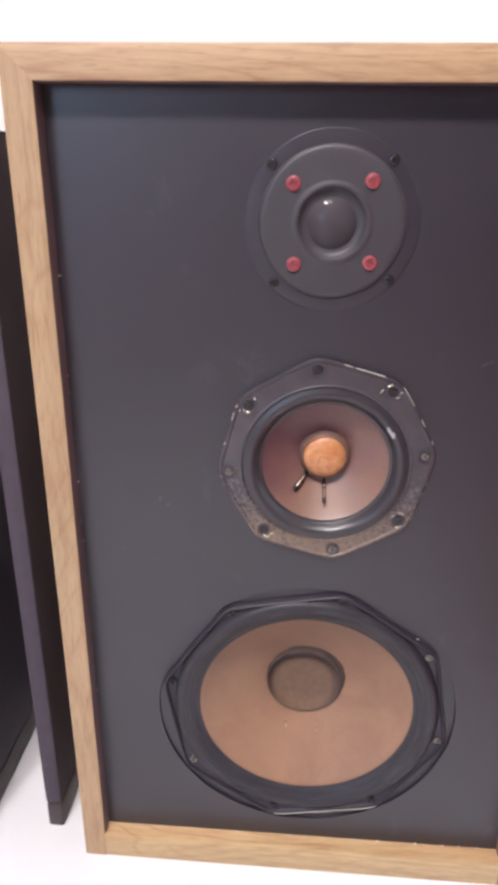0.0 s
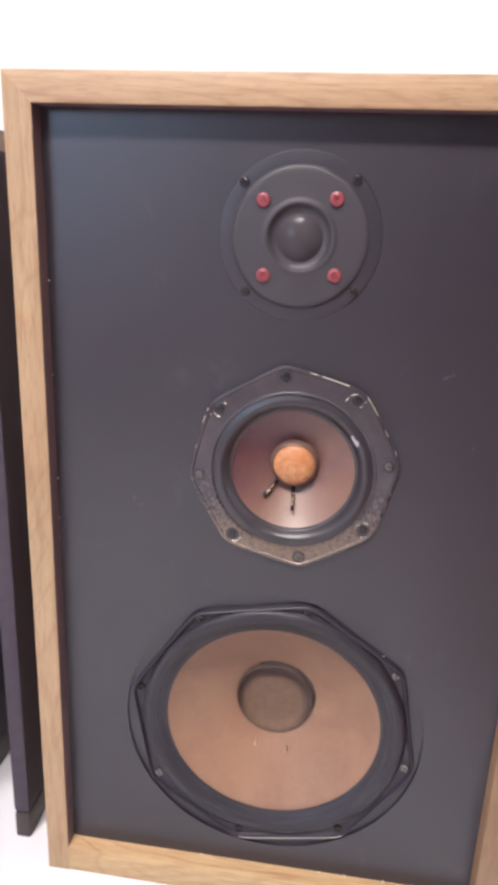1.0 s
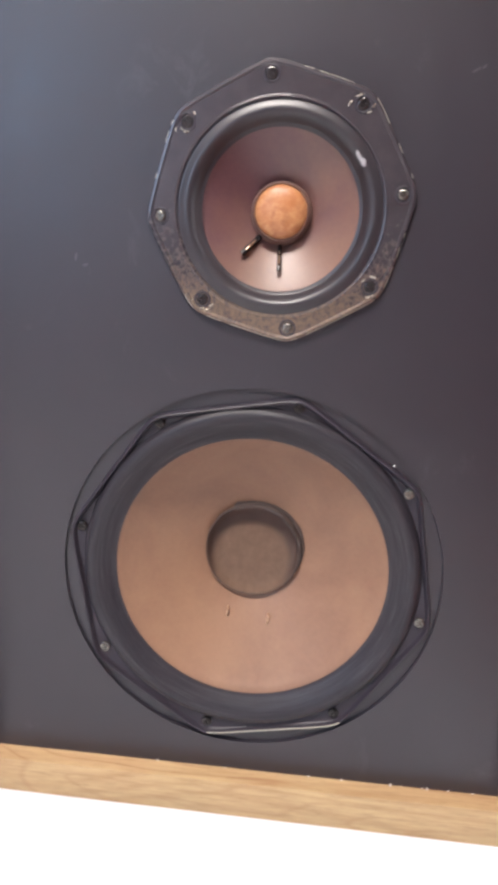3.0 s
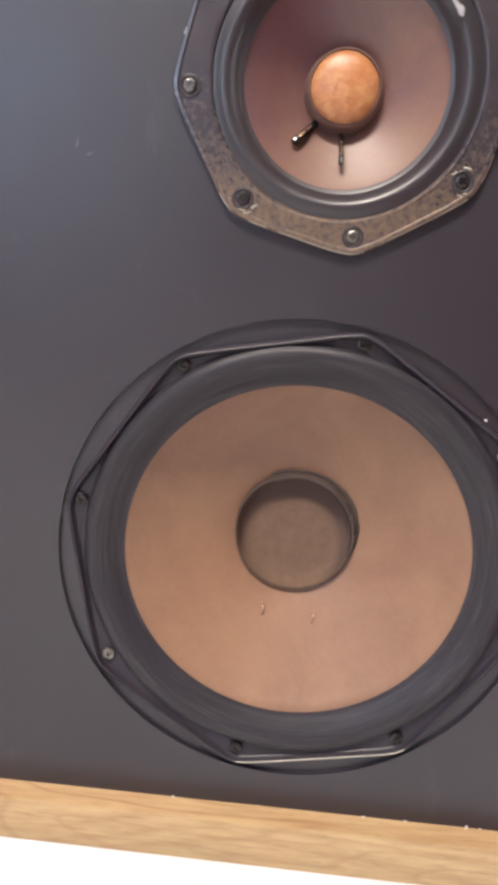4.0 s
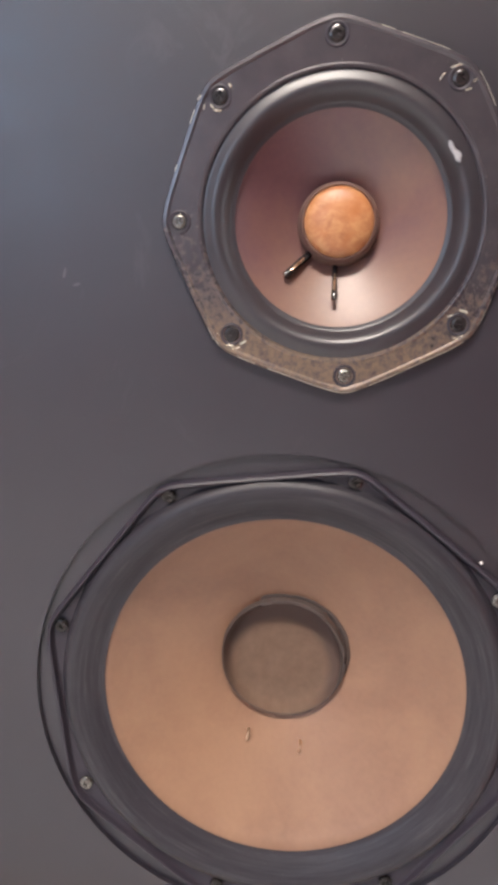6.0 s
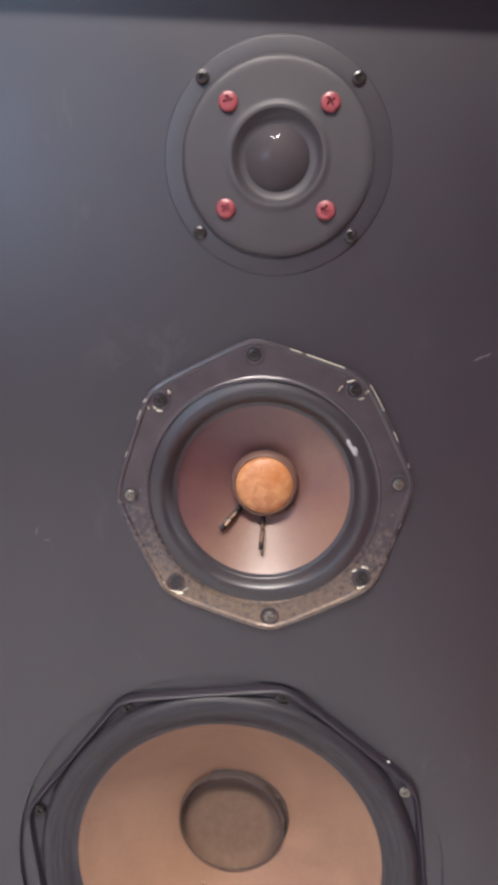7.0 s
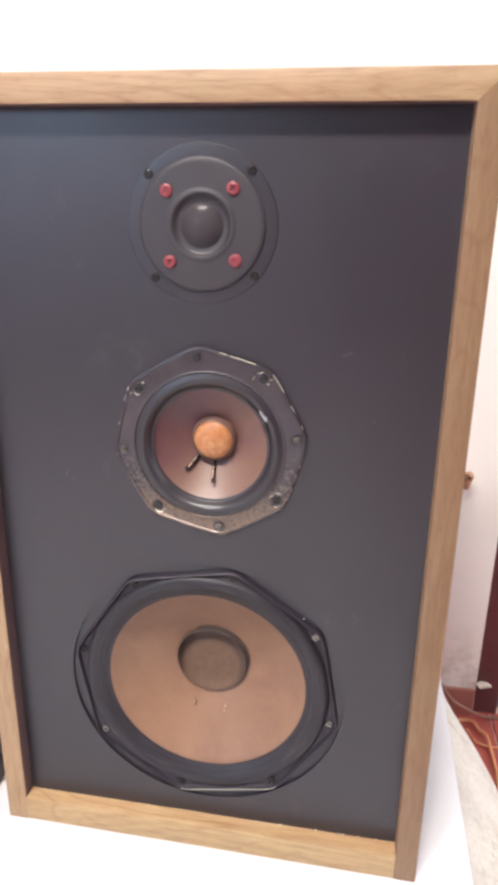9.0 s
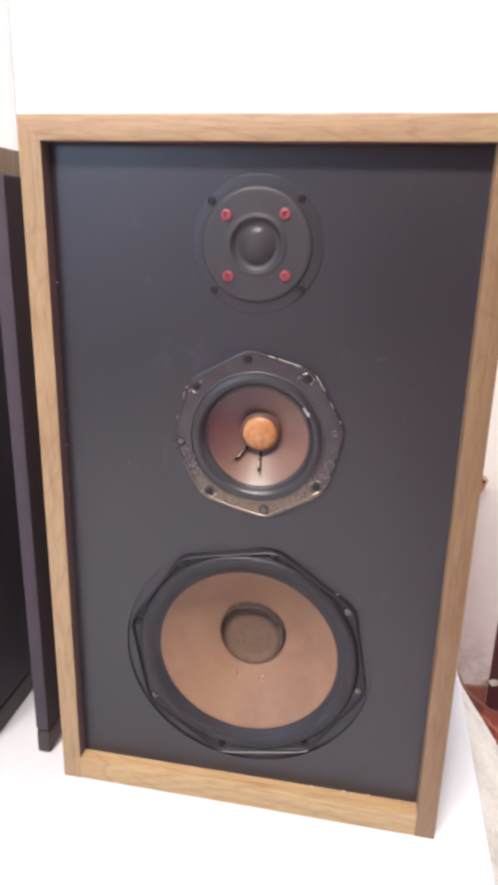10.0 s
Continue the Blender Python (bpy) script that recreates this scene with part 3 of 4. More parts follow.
# ceiling lamps
for lx, ly in LAMPS:
    lamp = thing("ceiling_lamp", "round white ceiling lamp with a lit diffuser", "lamp", (lx, ly, CEIL_Z), "pair of ceiling lamps")
    part("body", lathe([(0.02, 0.0), (0.16, 0.0), (0.16, 0.03), (0.155, 0.04), (0.145, 0.04)], 48), WHITE_PAINT, lamp).rotation_euler = (radians(-90), 0, 0)
    part("diffuser", lathe([(0.146, 0.03), (0.146, 0.05), (0.135, 0.062), (0.09, 0.068), (0.01, 0.07)], 48, True), TUBE, lamp).rotation_euler = (radians(-90), 0, 0)

# ---- the table and its cloth ----
CAB_W, CAB_H, CAB_T, CAB_B, CAB_F, CAB_D = 0.3424, 0.5714, 0.0170, 0.0222, -0.0135, 0.215  # loudspeaker cabinet
HALF = CAB_W / 2
SAG = 0.0020  # the table and the cabinet on it drop this much towards the right
TABLE = (-0.95, 0.2145, -1.15, 0.255)  # x0, x1, y0, y1
table = thing("low_table", "low wooden table hidden under a white cloth", "table", (0, 0, FLOOR_Z))
H = -FLOOR_Z
part("tabletop", box(TABLE[0], TABLE[1], TABLE[2], TABLE[3], H - 0.030, H - 0.0045, 0.003), TABLE_WOOD, table)
for x in (TABLE[0] + 0.05, TABLE[1] - 0.09):
    for y in (TABLE[2] + 0.05, TABLE[3] - 0.09):
        part("leg", box(x, x + 0.045, y, y + 0.045, 0.0, H - 0.030, 0.003), TABLE_WOOD, table)


def tablecloth():
    """A sheet over the table top, whose edge hangs down along the right side in a slanting, flaring flap."""
    bm = bmesh.new()
    n = 110
    rows = []
    for i in range(n + 1):
        y = TABLE[3] + 0.002 - (TABLE[3] - TABLE[2] + 0.004) * i / n
        drop = 0.012 + min(0.30, FLAP_RUN * max(0.0, FLAP_Y - y))
        row = [(TABLE[0] - 0.002, y, -0.001), (-0.4, y, -0.001), (-HALF, y, -0.001), (TABLE[1] - 0.02, y, -0.001 - SAG), (TABLE[1] - 0.003, y, -0.001 - SAG), (TABLE[1] + 0.0012, y, -0.0022 - SAG), (TABLE[1] + 0.003, y, -0.007 - SAG)]
        for k in range(1, 9):
            s = k / 8
            d = drop * s
            wave = 0.010 * s * math.sin(9 * y * 2.3 + 0.6) + 0.006 * s * math.sin(41 * y)
            row.append((TABLE[1] + 0.003 + FLAP_OUT * d + wave, y, -0.007 - SAG - FLAP_DOWN * d))
        rows.append([bm.verts.new(p) for p in row])
    for a, b in zip(rows, rows[1:]):
        for j in range(len(a) - 1):
            bm.faces.new((a[j], a[j + 1], b[j + 1], b[j]))
    bmesh.ops.recalc_face_normals(bm, faces=bm.faces)
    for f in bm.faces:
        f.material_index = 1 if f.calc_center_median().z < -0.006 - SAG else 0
    bmesh.ops.solidify(bm, geom=bm.faces[:], thickness=0.001)
    return bm


FLAP_Y, FLAP_RUN, FLAP_OUT, FLAP_DOWN = 0.245, 0.95, 0.68, 0.70
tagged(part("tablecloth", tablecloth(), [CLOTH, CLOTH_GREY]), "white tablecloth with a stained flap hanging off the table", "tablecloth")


# ---- loudspeakers ----


def board(profile, y0, y1, bevel=0.0012):
    """A board of the given section in x and z, from y0 to y1."""
    bm = rings_mesh([[(x, y0, z) for x, z in profile], [(x, y1, z) for x, z in profile]])
    bm.verts.ensure_lookup_table()
    n = len(profile)
    bm.faces.new([bm.verts[i] for i in range(n)])
    bm.faces.new([bm.verts[n + i] for i in range(n)])
    bmesh.ops.recalc_face_normals(bm, faces=bm.faces)
    front = [e for e in bm.edges if all(abs(v.co.y - y0) < 1e-6 for v in e.verts) and e.calc_length() > 0.1]
    bmesh.ops.bevel(bm, geom=front, offset=bevel, segments=2, affect="EDGES", profile=0.6)
    return bm


def cabinet(owner, oak_h, oak_v, oak_r, drop=0.0):
    t, b, w, h = CAB_T, CAB_B, HALF, CAB_H
    e = w - 0.0022  # the right side leans in a little at the top
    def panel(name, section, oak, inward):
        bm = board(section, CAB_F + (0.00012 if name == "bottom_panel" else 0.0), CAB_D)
        # inner faces of the top and left panels have their shade in the colour
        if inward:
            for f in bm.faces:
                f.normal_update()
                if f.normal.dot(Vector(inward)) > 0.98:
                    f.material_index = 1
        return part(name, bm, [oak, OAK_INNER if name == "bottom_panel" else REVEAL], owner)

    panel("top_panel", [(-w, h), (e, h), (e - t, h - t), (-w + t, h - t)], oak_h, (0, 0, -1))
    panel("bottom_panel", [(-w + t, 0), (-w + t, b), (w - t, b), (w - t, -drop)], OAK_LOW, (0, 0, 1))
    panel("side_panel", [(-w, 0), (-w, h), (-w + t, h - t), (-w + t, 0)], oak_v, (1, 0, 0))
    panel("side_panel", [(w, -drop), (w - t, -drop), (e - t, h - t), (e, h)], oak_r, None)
    part("back_panel", box(-w + t, w - t, CAB_D - 0.012, CAB_D - 0.002, b, h - t), BLACK, owner)


def baffle(owner, holes):
    """The front board, with round cut-outs given as (x, z, radius, rebate radius, rebate depth)."""
    x0, x1, z0, z1 = -HALF + CAB_T - 0.0004, HALF - CAB_T + 0.0004, CAB_B - 0.0004, CAB_H - CAB_T + 0.0004
    bm = bmesh.new()
    y = -0.001
    corners = [bm.verts.new(p) for p in ((x0, y, z0), (x1, y, z0), (x1, y, z1), (x0, y, z1))]
    edges = [bm.edges.new((corners[i], corners[(i + 1) % 4])) for i in range(4)]
    loops = []
    for cx, cz, r, rr, depth in holes:
        ring = [bm.verts.new((cx + x, y, cz + z)) for x, _, z in circle(rr, 0, 96)]
        edges += [bm.edges.new((ring[i], ring[(i + 1) % 96])) for i in range(96)]
        loops.append((ring, cx, cz, r, rr, depth))
    bmesh.ops.triangle_fill(bm, edges=edges, use_beauty=True, use_dissolve=False)
    for f in [f for f in bm.faces if any(all(v in set(l[0]) for v in f.verts) for l in loops)]:
        bm.faces.remove(f)
    for ring, cx, cz, r, rr, depth in loops:
        last = ring
        for radius, back in ((rr, depth), (r, depth), (r, 0.016)):
            nxt = [bm.verts.new((cx + x, y + back, cz + z)) for x, _, z in circle(radius, 0, 96)]
            for i in range(96):
                bm.faces.new((last[i], last[(i + 1) % 96], nxt[(i + 1) % 96], nxt[i]))
            last = nxt
    return part("baffle", bm, BLACK, owner, "black painted front board", angle=20)


SCREW = screw_mesh("screw", STEEL_BLACK)
# two heads in brighter steel, which puts the screws' glints into the colour
SCREW_GLINT = screw_mesh("glint_screw", GLINT_STEEL, 0.0027, 0.0015)
SCREW_GLINT_WIDE = screw_mesh("wide_glint_screw", GLINT_STEEL)
SCREW_BLACK = screw_mesh("black_screw", SLEEVE, 0.0029, 0.0011)
SCREW_DARK = screw_mesh("dark_screw", SLEEVE, 0.0029, 0.0013)
SCREW_RED = screw_mesh("red_screw", RED, 0.0040, 0.0018)

WOOFER = (-0.0006, 0.1500)
WOOFER_LOW = 0.0018
MID = (0.0031, 0.3477)
MID_LOW, MID_DEEP = 0.0022, 0.0172
TWEETER = (-0.0010, 0.4882)


def bare_edge(bm, a0, a1, least, chance=1.0):
    """Gives the bevelled outer edge between two angles the second material."""
    bm.normal_update()
    for f in bm.faces:
        c = f.calc_center_median()
        a = math.degrees(math.atan2(c.z, c.x)) % 360
        outward = 1 if f.normal.y < 0 else -1
        if a0 < a < a1 and math.hypot(c.x, c.z) > least and 0.25 < abs(f.normal.y) < 0.95 and outward * (f.normal.x * c.x + f.normal.z * c.z) > 0 and noise.noise(Vector((c.x, 0, c.z)) * 160) < chance:
            f.material_index = 1


def skewed_roll(r0, r1, height, base0, base1, skew, rib=0.0, n=28):
    """Section of a surround from the outer to the inner edge; skew under 0.9 moves its crest outwards; fine concentric ribs."""
    pts = [(r1 + 0.0008, base1 + 0.0006)]
    for i in range(n + 1):
        t = i / n
        pts.append((r1 - (r1 - r0) * t, base1 + (base0 - base1) * t - height * math.sin(math.pi * t ** skew) + rib * (i % 2)))
    return pts + [(r0 - 0.0006, base0 + 0.0003), (r0 - 0.0018, base0 + 0.0006)]


def woofer(owner):
    first = radians(78.0)
    rings = [octagon(0.1068, 0.1060, first, 0.0021), octagon(0.1067, 0.1059, first, -0.0014), octagon(0.1061, 0.1053, first, -0.0027),
             octagon(0.1053, 0.1045, first, -0.0033), octagon(0.1047, 0.1038, first, -0.0031), octagon(0.1040, 0.1031, first, -0.0008), octagon(0.1034, 0.1025, first, -0.0002)]
    rings = [[(x, y, z - WOOFER_LOW) for x, y, z in ring] for ring in rings]
    rings += [circle(r, y, 160) for r, y in ((0.0966, 0.0000), (0.0942, 0.0002), (0.0932, 0.0006))]
    bm = rings_mesh(rings)
    # the lip's crest is rubbed bare along the bottom side, its glint painted pale
    for f in bm.faces:
        c = f.calc_center_median()
        if c.y < -0.0031 and 258 < math.degrees(math.atan2(c.z, c.x)) % 360 < 303:
            f.material_index = 1
    base = part("woofer", bm, [WOOFER_RIM, WORN_GLINT], owner, "black pressed basket of the large woofer", (WOOFER[0], 0, WOOFER[1]), angle=25)
    part("surround", lathe(skewed_roll(0.0793, 0.0953, 0.0046, 0.0012, -0.0003, 0.64, 0.00022, 22), 144), RUBBER, base, "black rubber roll surround with fine ribs", angle=60)
    # the cone's neck sits a little above the middle of its rim
    rings = [circle(0.0790, 0.0019, 128)]
    for i in range(15):
        s = i / 14
        rings.append([(x - 0.0006 * s, y, z + 0.0028 * s) for x, y, z in circle(0.0780 - 0.0500 * s, 0.0020 + 0.0285 * s ** 0.86, 128)])
    part("cone", rings_mesh(rings), CONE_W, base, "tan brown paper cone", angle=60)
    cap = [(0.0290, 0.0284), (0.0286, 0.0262), (0.0279, 0.0268), (0.0272, 0.0292), (0.0262, 0.0314), (0.0240, 0.0328), (0.0190, 0.0336), (0.0120, 0.0340), (0.0040, 0.0341)]
    cap_at = (-0.0006, 0.0, 0.0028)
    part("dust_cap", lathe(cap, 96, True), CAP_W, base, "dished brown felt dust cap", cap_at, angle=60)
    # dark glue round the rim of the cap: a thick crescent that begins at a blunt end, a thin seam elsewhere
    rows = [[] for _ in range(7)]
    for k in range(120):
        a = 2 * math.pi * k / 120
        deg = math.degrees(a)
        wob = 0.0004 * noise.noise(Vector((math.cos(a), math.sin(a), 0)) * 5)
        thick = max(0.0, math.sin(math.radians((deg + 35) % 360) * 180 / 152)) if (deg + 35) % 360 < 152 else 0.0
        thick = max(thick, 0.75 if 92 < deg < 116 else 0.0)
        out, inner = 0.0291 + 0.0026 * thick + wob, 0.0281 - 0.0020 * thick
        for s in range(7):
            r = out + (inner - out) * s / 6
            y = 0.0020 + 0.0285 * ((0.0780 - r) / 0.05) ** 0.86 if r > 0.0289 else 0.0266
            rows[s].append((r * math.cos(a), y - (0.0 if s in (0, 6) else 0.0003 + 0.0008 * thick) + (0.002 if s == 6 else 0.0), r * math.sin(a)))
    part("cap_seam", rings_mesh(rows), GLUE, base, "dark glue round the rim of the dust cap", cap_at, angle=60)
    # a pale bead paints one white glint on the basket
    bm = bmesh.new()
    bmesh.ops.create_icosphere(bm, subdivisions=1, radius=0.0007)
    part("glint_speck", bm, CHIP, base, "white speck set in for a glint", (0.0735, -0.0016, 0.0690))
    for k in range(8):
        a = first + k * math.pi / 4
        share("screw", SCREW_GLINT_WIDE if k in (3, 6, 7) else SCREW, base, (0.0990 * math.cos(a), -0.0006, 0.0990 * math.sin(a)), 20.0 * k + 7)
    for x, z, y in ((-0.0135, -0.0335, 0.0225), (0.0112, -0.0362, 0.0222)):
        part("lead_pin", tube([(x, y + 0.0015, z), (x + 0.0002, y - 0.001, z - 0.001), (x - 0.0003, y - 0.0012, z - 0.004), (x, y + 0.0008, z - 0.0055)], 0.0006, 6), COPPER, base, "bright wire end stitched through the cone")
    return base


def midrange(owner):
    first = radians(7.4)
    rings = [octagon(0.0684, 0.0672, first, -0.0008), octagon(0.0684, 0.0672, first, -0.0036), octagon(0.0679, 0.0667, first, -0.0043),
             octagon(0.0666, 0.0654, first, -0.0045), octagon(0.0657, 0.0645, first, -0.0038)]
    rings += [[(x, y, z - MID_LOW) for x, y, z in circle(r, yy, 160)] for r, yy in ((0.0530, -0.0038), (0.0522, -0.0042), (0.0514, -0.0040), (0.0508, -0.0030), (0.0504, 0.0010))]
    bm = rings_mesh(rings)
    # rubbed edges; the pale colour also paints highlights along them
    bare_edge(bm, 226, 330, 0.0615, 0.24)
    bare_edge(bm, 8, 88, 0.0615, -0.02)
    bare_edge(bm, 330, 352, 0.0615, 0.05)
    bare_edge(bm, 150, 172, 0.0615, -0.05)
    base = part("midrange", bm, [FLANGE, WORN_GLINT], owner, "black enamelled octagonal frame of the midrange driver", (MID[0], 0, MID[1]), angle=25)
    part("surround", lathe(skewed_roll(0.0412, 0.0510, 0.0030, 0.0004, -0.0032, 1.25), 128), FOAM, base, "dull black roll surround", (0, 0, -MID_LOW), angle=60)
    prof = [(0.0420, 0.0004)] + [(0.0414 - 0.0270 * s, 0.0008 + MID_DEEP * (s ** 0.9)) for s in [i / 12 for i in range(13)]]
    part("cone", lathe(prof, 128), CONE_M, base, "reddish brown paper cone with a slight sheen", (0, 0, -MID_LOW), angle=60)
    cap_at = (0.0002, -0.0032, 0.0007 - MID_LOW)
    part("cap_collar", lathe([(0.0172, 0.0215), (0.0163, 0.0202), (0.0157, 0.0184), (0.0152, 0.0156), (0.0147, 0.0139), (0.0140, 0.0134), (0.0134, 0.0142)], 72), COLLAR, base, "thin brown collar round the dust cap", cap_at, angle=50)
    cap = [(0.0137, 0.0146)] + [(0.0135 * math.cos(a), 0.0144 - 0.0046 * math.sin(a)) for a in [math.pi / 2 * i / 9 for i in range(1, 9)]] + [(0.0006, 0.0098)]
    part("dust_cap", lathe(cap, 72, True), CAP_M, base, "orange-brown domed dust cap", cap_at, angle=60)
    for k in range(8):
        a = first + k * math.pi / 4
        share("screw", SCREW_GLINT if k in (0, 4, 6) else SCREW_BLACK, base, (0.0600 * math.cos(a), -0.0037, 0.0600 * math.sin(a)), 31.0 * k + 4)
        part("boss", lathe([(0.0043, -0.0036), (0.0043, -0.0041), (0.0038, -0.0043), (0.0033, -0.0041), (0.0033, -0.0036)], 24), WOOFER_RIM, base, at=(0.0600 * math.cos(a), 0, 0.0600 * math.sin(a)))
    # two leads rise from the neck of the cone and end clear of it
    for a, r0, r1, thick, rise in ((radians(229), 0.0175, 0.0284, 0.0015, 0.0020), (radians(272), 0.0180, 0.0288, 0.0011, 0.0048)):
        d = lambda r, up=0.0: (r * math.cos(a), 0.0008 + MID_DEEP * ((0.0414 - r) / 0.0270) ** 0.9 - up, r * math.sin(a))
        lead = part("lead_sleeve", tube([d(r0 - 0.003, 0.0005), d(r0, 0.0015), d((r0 + r1) / 2, 0.0018 + 0.5 * rise), d(r1 - 0.002, 0.0010 + 0.85 * rise), d(r1, rise)], thick, 10), SLEEVE, base, "black sleeve over the flexible lead", (0, 0, -MID_LOW))
        part("wire_end", tube([d(r0 + 0.001, 0.0020 + thick), d((r0 + r1) / 2, 0.0020 + 0.5 * rise + thick), d(r1 - 0.003, 0.0012 + 0.8 * rise + thick)], 0.0005, 6), COPPER, lead, "bright wire along the sleeve")
    marks = random.Random(8)
    # scratches to bare metal curving round four of the screws, and a smear of glue on the surround
    for k in (1, 3, 5, 7):
        a = first + k * math.pi / 4
        cx, cz = 0.0600 * math.cos(a), 0.0600 * math.sin(a)
        for s in range(5):
            r, b0, sweep = marks.uniform(0.0040, 0.0064), marks.uniform(0, 6.28), marks.uniform(0.25, 0.75)
            way = [(cx + r * math.cos(b0 + sweep * q / 3) * (1 + 0.1 * q), -0.0038 - 0.0002 * (q in (1, 2)), cz + r * math.sin(b0 + sweep * q / 3)) for q in range(4)]
            part("scratch", tube(way, marks.uniform(0.00022, 0.00045), 6), WORN_GLINT if s % 2 else BARE, base, "scratch of bare metal")
    bm = bmesh.new()
    for s in range(6):
        bmesh.ops.create_icosphere(bm, subdivisions=2, radius=0.0011, matrix=Matrix.Translation((0.0007 * (s - 2.5) + random.uniform(-0.0006, 0.0006), 0.0, -0.0009 * (s - 2.5) + random.uniform(-0.0004, 0.0004))) @ Matrix.Rotation(radians(50), 4, "Y") @ Matrix.Diagonal((random.uniform(0.9, 1.7), 0.3, random.uniform(0.5, 1.1), 1)))
    part("glue_smear", bm, SMEAR, base, "pale smear of dried glue", (0.0372, -0.0064, 0.0228))
    return base


def tweeter(owner):
    prof = [(0.0398, -0.0010), (0.0397, -0.0022), (0.0391, -0.0030), (0.0382, -0.0035), (0.0368, -0.0037), (0.0350, -0.0038), (0.0228, -0.0038), (0.0216, -0.0039), (0.0207, -0.0043), (0.0198, -0.0046), (0.0188, -0.0044),
            (0.0178, -0.0034), (0.0171, -0.0026), (0.0163, -0.0019), (0.0154, -0.0015), (0.0140, -0.0013), (0.0122, -0.0012)]
    base = part("tweeter", lathe(prof, 112), PLASTIC, owner, "dark grey round faceplate of the dome tweeter", (TWEETER[0], 0, TWEETER[1]), angle=30)
    base.rotation_euler = (0, radians(-2.3), 0)
    dome = [(0.0140, -0.0009), (0.0133, -0.0013)] + [(0.0230 * math.sin(s), 0.0174 - 0.0230 * math.cos(s)) for s in [0.60 * (12 - i) / 12 for i in range(12)]] + [(0.0004, -0.0056)]
    part("dome", lathe(dome, 80, True), DOME, base, "dark coated fabric dome", angle=60)
    part("mounting_flange", lathe([(0.0474, -0.0008), (0.0473, -0.0012), (0.0469, -0.0015), (0.0462, -0.0016), (0.0385, -0.0016)], 112), BLACK, base, "thin dark mounting flange", angle=12)
    for x in (-1, 1):
        for z in (-1, 1):
            share("screw", SCREW_DARK, base, (0.0317 * x, -0.0015, 0.0305 * z), 25 * x + 10 * z)
            share("red_screw", SCREW_RED, base, (0.0207 * x, -0.0038, 0.0208 * z), 33 * x + 20 * z)["label"] = "red plastic screw head"
    return base


speaker = thing("loudspeaker", "oak-veneered three-way loudspeaker without grille on a white table", "loudspeaker", group="pair of loudspeakers")
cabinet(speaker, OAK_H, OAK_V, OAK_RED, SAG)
front = baffle(speaker, [(WOOFER[0], WOOFER[1] - WOOFER_LOW, 0.0985, 0.1072, 0.0022), (*MID, 0.052, 0.0525, 0.002), (*TWEETER, 0.038, 0.0390, 0.0010)])
SCUFF = plain("rubbed_paint", (0.060, 0.056, 0.062), (0.095, 0.090, 0.098), 0.42, 0.0, 300, 0.1, 0.0001)
for x, z, l, turn in ((0.0910, 0.4125, 0.0026, 30), (0.0945, 0.4140, 0.0014, 45), (0.1120, 0.3700, 0.0010, 70), (-0.1010, 0.3180, 0.0022, 80), (-0.0960, 0.3140, 0.0016, 20), (-0.0405, 0.3030, 0.0030, 60)):
    bm = bmesh.new()
    bmesh.ops.create_icosphere(bm, subdivisions=2, radius=1.0, matrix=Matrix.Rotation(radians(-turn), 4, "Y") @ Matrix.Diagonal((l, 0.00006, 0.0006, 1)))
    part("scuff", bm, SCUFF, front, "light scuff in the black paint", (x, -0.0010, z))
woofer(speaker)
midrange(speaker)
tweeter(speaker)

# pale chips of glue and paint in the seam between the wood and the front board
bm = bmesh.new()
for k in range(20):
    along = random.random()
    if k < 11:
        p = Vector((-HALF + CAB_T + 0.004 + along * (CAB_W - 2 * CAB_T - 0.008), -0.0016, CAB_B + 0.0006))
    else:
        p = Vector((-HALF + CAB_T + 0.0006, -0.0016, 0.08 + along * 0.42))
    s = random.choice((0.0003, 0.0004, 0.0005, 0.0008)) * (1.0 if k < 11 else 0.62)
    bmesh.ops.create_icosphere(bm, subdivisions=1, radius=s, matrix=Matrix.Translation(p) @ Matrix.Diagonal((random.uniform(0.8, 2.2), 0.8, random.uniform(0.7, 1.6), 1)))
tagged(part("seam_chips", bm, CHIP, speaker, "pale chips along the seam of the front board"), kind="stuff")

second = thing("loudspeaker", "second oak-veneered loudspeaker cabinet behind a dark grille panel", "loudspeaker", (-0.4440, 0, 0), group="pair of loudspeakers")
cabinet(second, OAK_H, OAK_V, OAK_RED)
second.scale = (1, 1, 0.992)
baffle(second, [])


def grille_panel(x, y, label):
    """A cloth-covered grille frame standing on its long edge."""
    ob = thing("grille_panel", label, "grille", (x, y, 0.0), "grille panels")
    part("cloth_cover", box(-0.0070, 0.0070, 0.0080, 0.240, 0.026, 0.5345, 0.004), GRILLE_CLOTH, ob)
    part("bottom_rail", box(-0.0066, 0.0066, 0.0084, 0.2396, 0.0, 0.0255, 0.003), RAIL, ob, "dark red-brown wooden bottom rail")


# the grilles taken off the loudspeakers, standing on edge in the gap
grille_panel(-0.203, 0.0, "dark cloth grille panel standing on edge between the loudspeakers")
grille_panel(-0.2656, -0.012, "dark cloth grille panel leaning against the second loudspeaker")

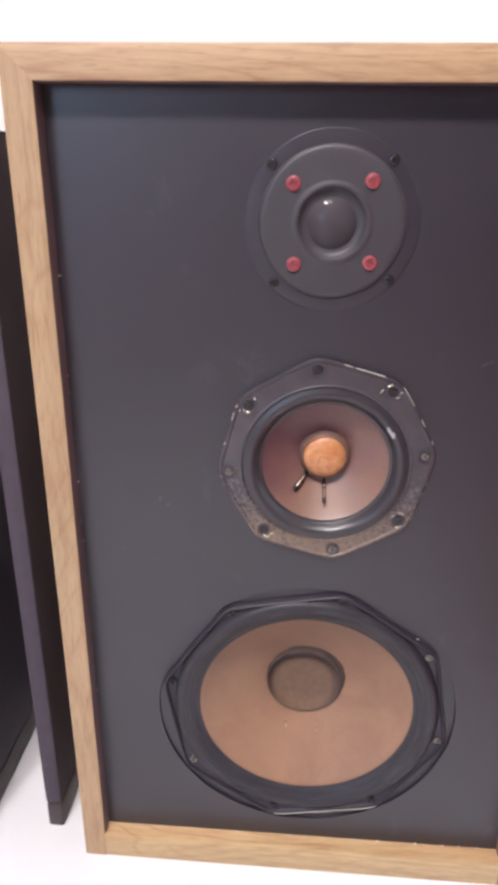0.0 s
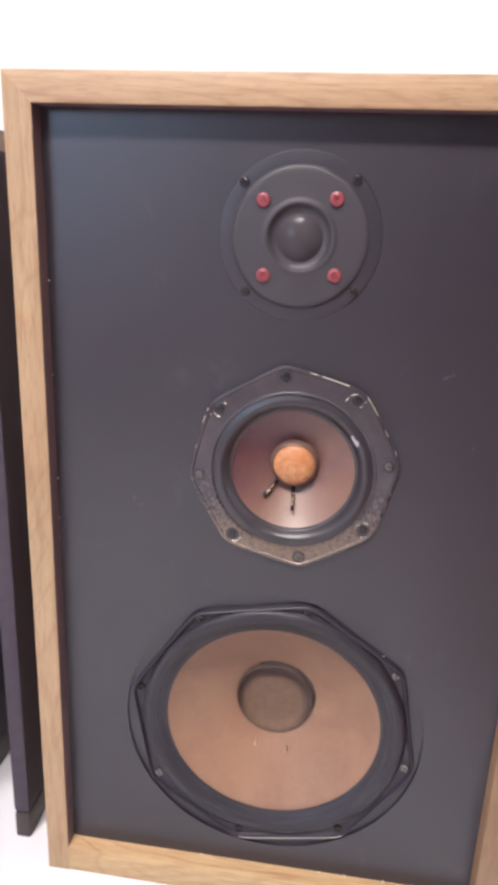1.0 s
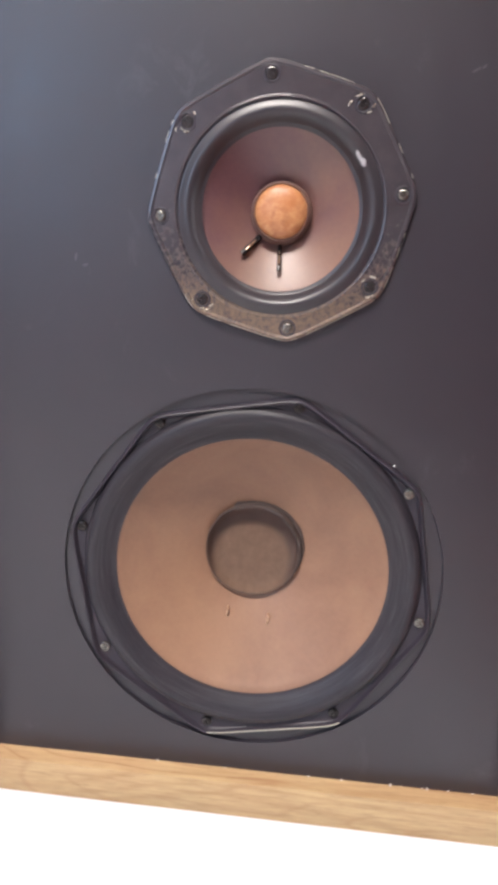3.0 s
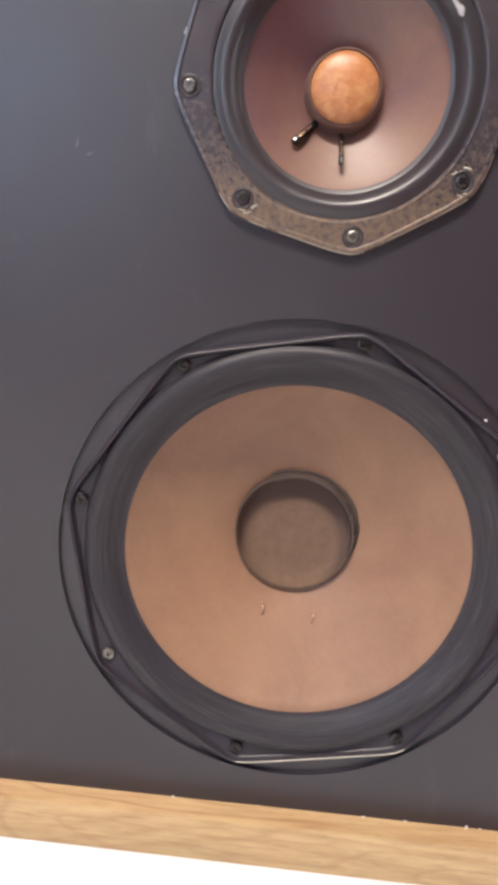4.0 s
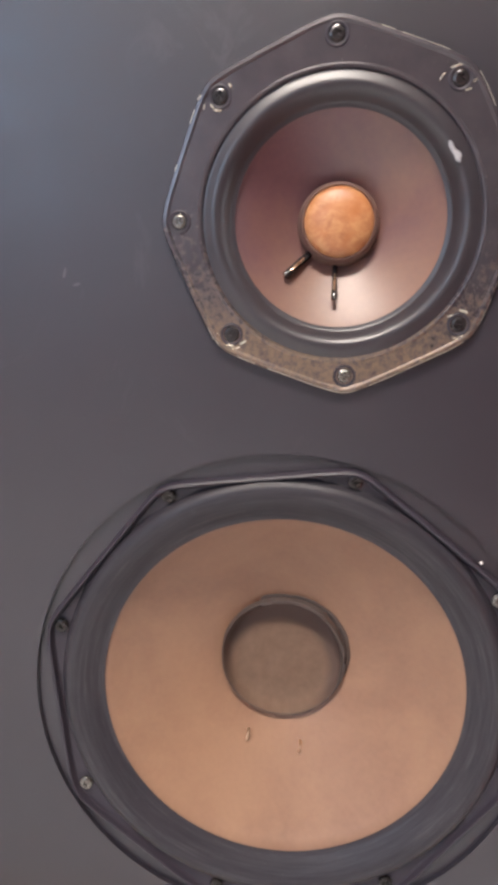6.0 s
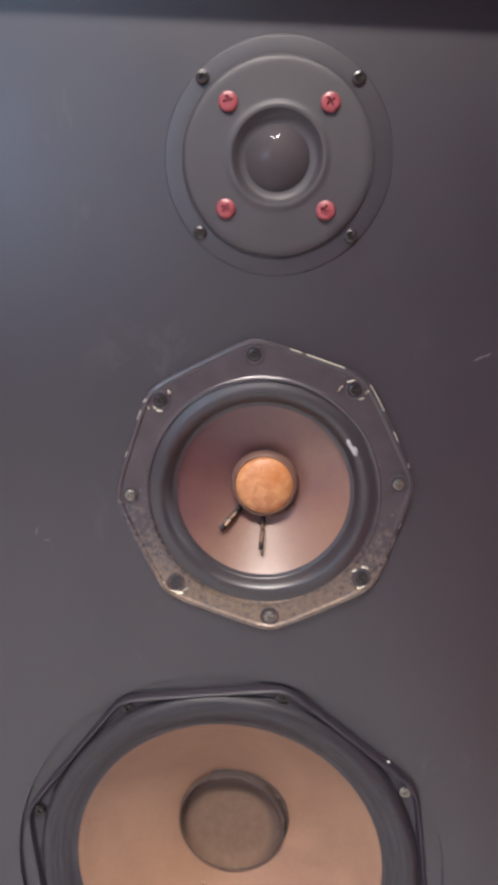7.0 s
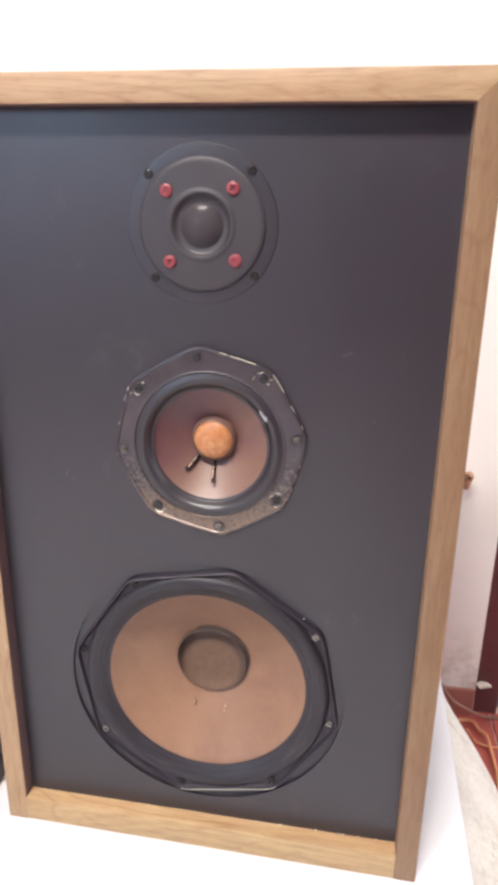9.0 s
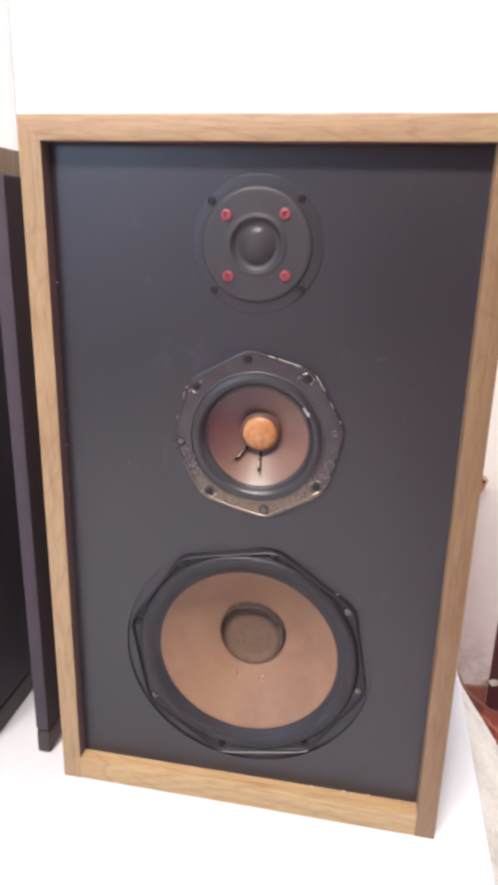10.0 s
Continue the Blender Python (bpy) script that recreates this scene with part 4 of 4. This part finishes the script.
# cables behind the loudspeaker and on the floor
tagged(part("speaker_cable", tube([(0.10, 0.219, 0.10), (0.13, 0.245, 0.035), (0.185, 0.262, 0.003), (0.217, 0.268, -0.020), (0.2548, 0.36, -0.1179), (0.3014, 0.48, -0.2242), (0.3529, 0.60, -0.330), (0.395, 0.675, -0.393), (0.45, 0.682, -0.3975), (0.60, 0.66, -0.3975)], 0.0022), CABLE_BROWN), "thin brown cable trailing from the loudspeaker to the floor", "cable")
tagged(part("speaker_wire", tube([(0.30, 0.655, -0.3965), (0.345, 0.662, -0.395), (0.358, 0.6555, -0.392), (0.3657, 0.6392, -0.394), (0.3766, 0.6197, -0.392), (0.3803, 0.5663, -0.3965), (0.3791, 0.5223, -0.3965), (0.365, 0.40, -0.3965), (0.34, 0.25, -0.3965)], 0.0030), CABLE_COPPER), "bright copper-coloured wire lying on the floor", "wire")
tagged(part("speaker_wire", tube([(0.345, 0.64, -0.3965), (0.352, 0.615, -0.395), (0.3622, 0.6031, -0.394), (0.3931, 0.6019, -0.397), (0.45, 0.606, -0.3975), (0.60, 0.62, -0.3975)], 0.0018), CABLE_COPPER), "thin pinkish wire lying across the floor", "wire")

# ---- floor and its tiles ----
floor = tagged(part("floor", box(ROOM_L - 0.1, ROOM_R + 0.1, ROOM_F - 0.12, WALL_Y + 0.14, FLOOR_Z - 0.1, FLOOR_Z - 0.004), GROUT, smooth=False), "red tiled floor with pale joints", "floor", kind="structure")
TILE_S = 0.30
tile_me = None
ny = int((WALL_Y + 0.03 - ROOM_F) / TILE_S)
for i in range(-9, 5):
    for j in range(ny):
        at = (0.245 + TILE_S * i, WALL_Y - 0.01 - TILE_S * (j + 0.5) + 0.02, FLOOR_Z - 0.002)
        if not ROOM_L + 0.12 < at[0] < ROOM_R - 0.15:
            continue
        if tile_me is None:
            tile_me = part("tile", box(-TILE_S / 2 + 0.0018, TILE_S / 2 - 0.0018, -TILE_S / 2 + 0.0018, TILE_S / 2 - 0.0018, -0.004, 0.002, 0.0012), TILE, floor, at=at).data
        else:
            share("tile", tile_me, floor, at)
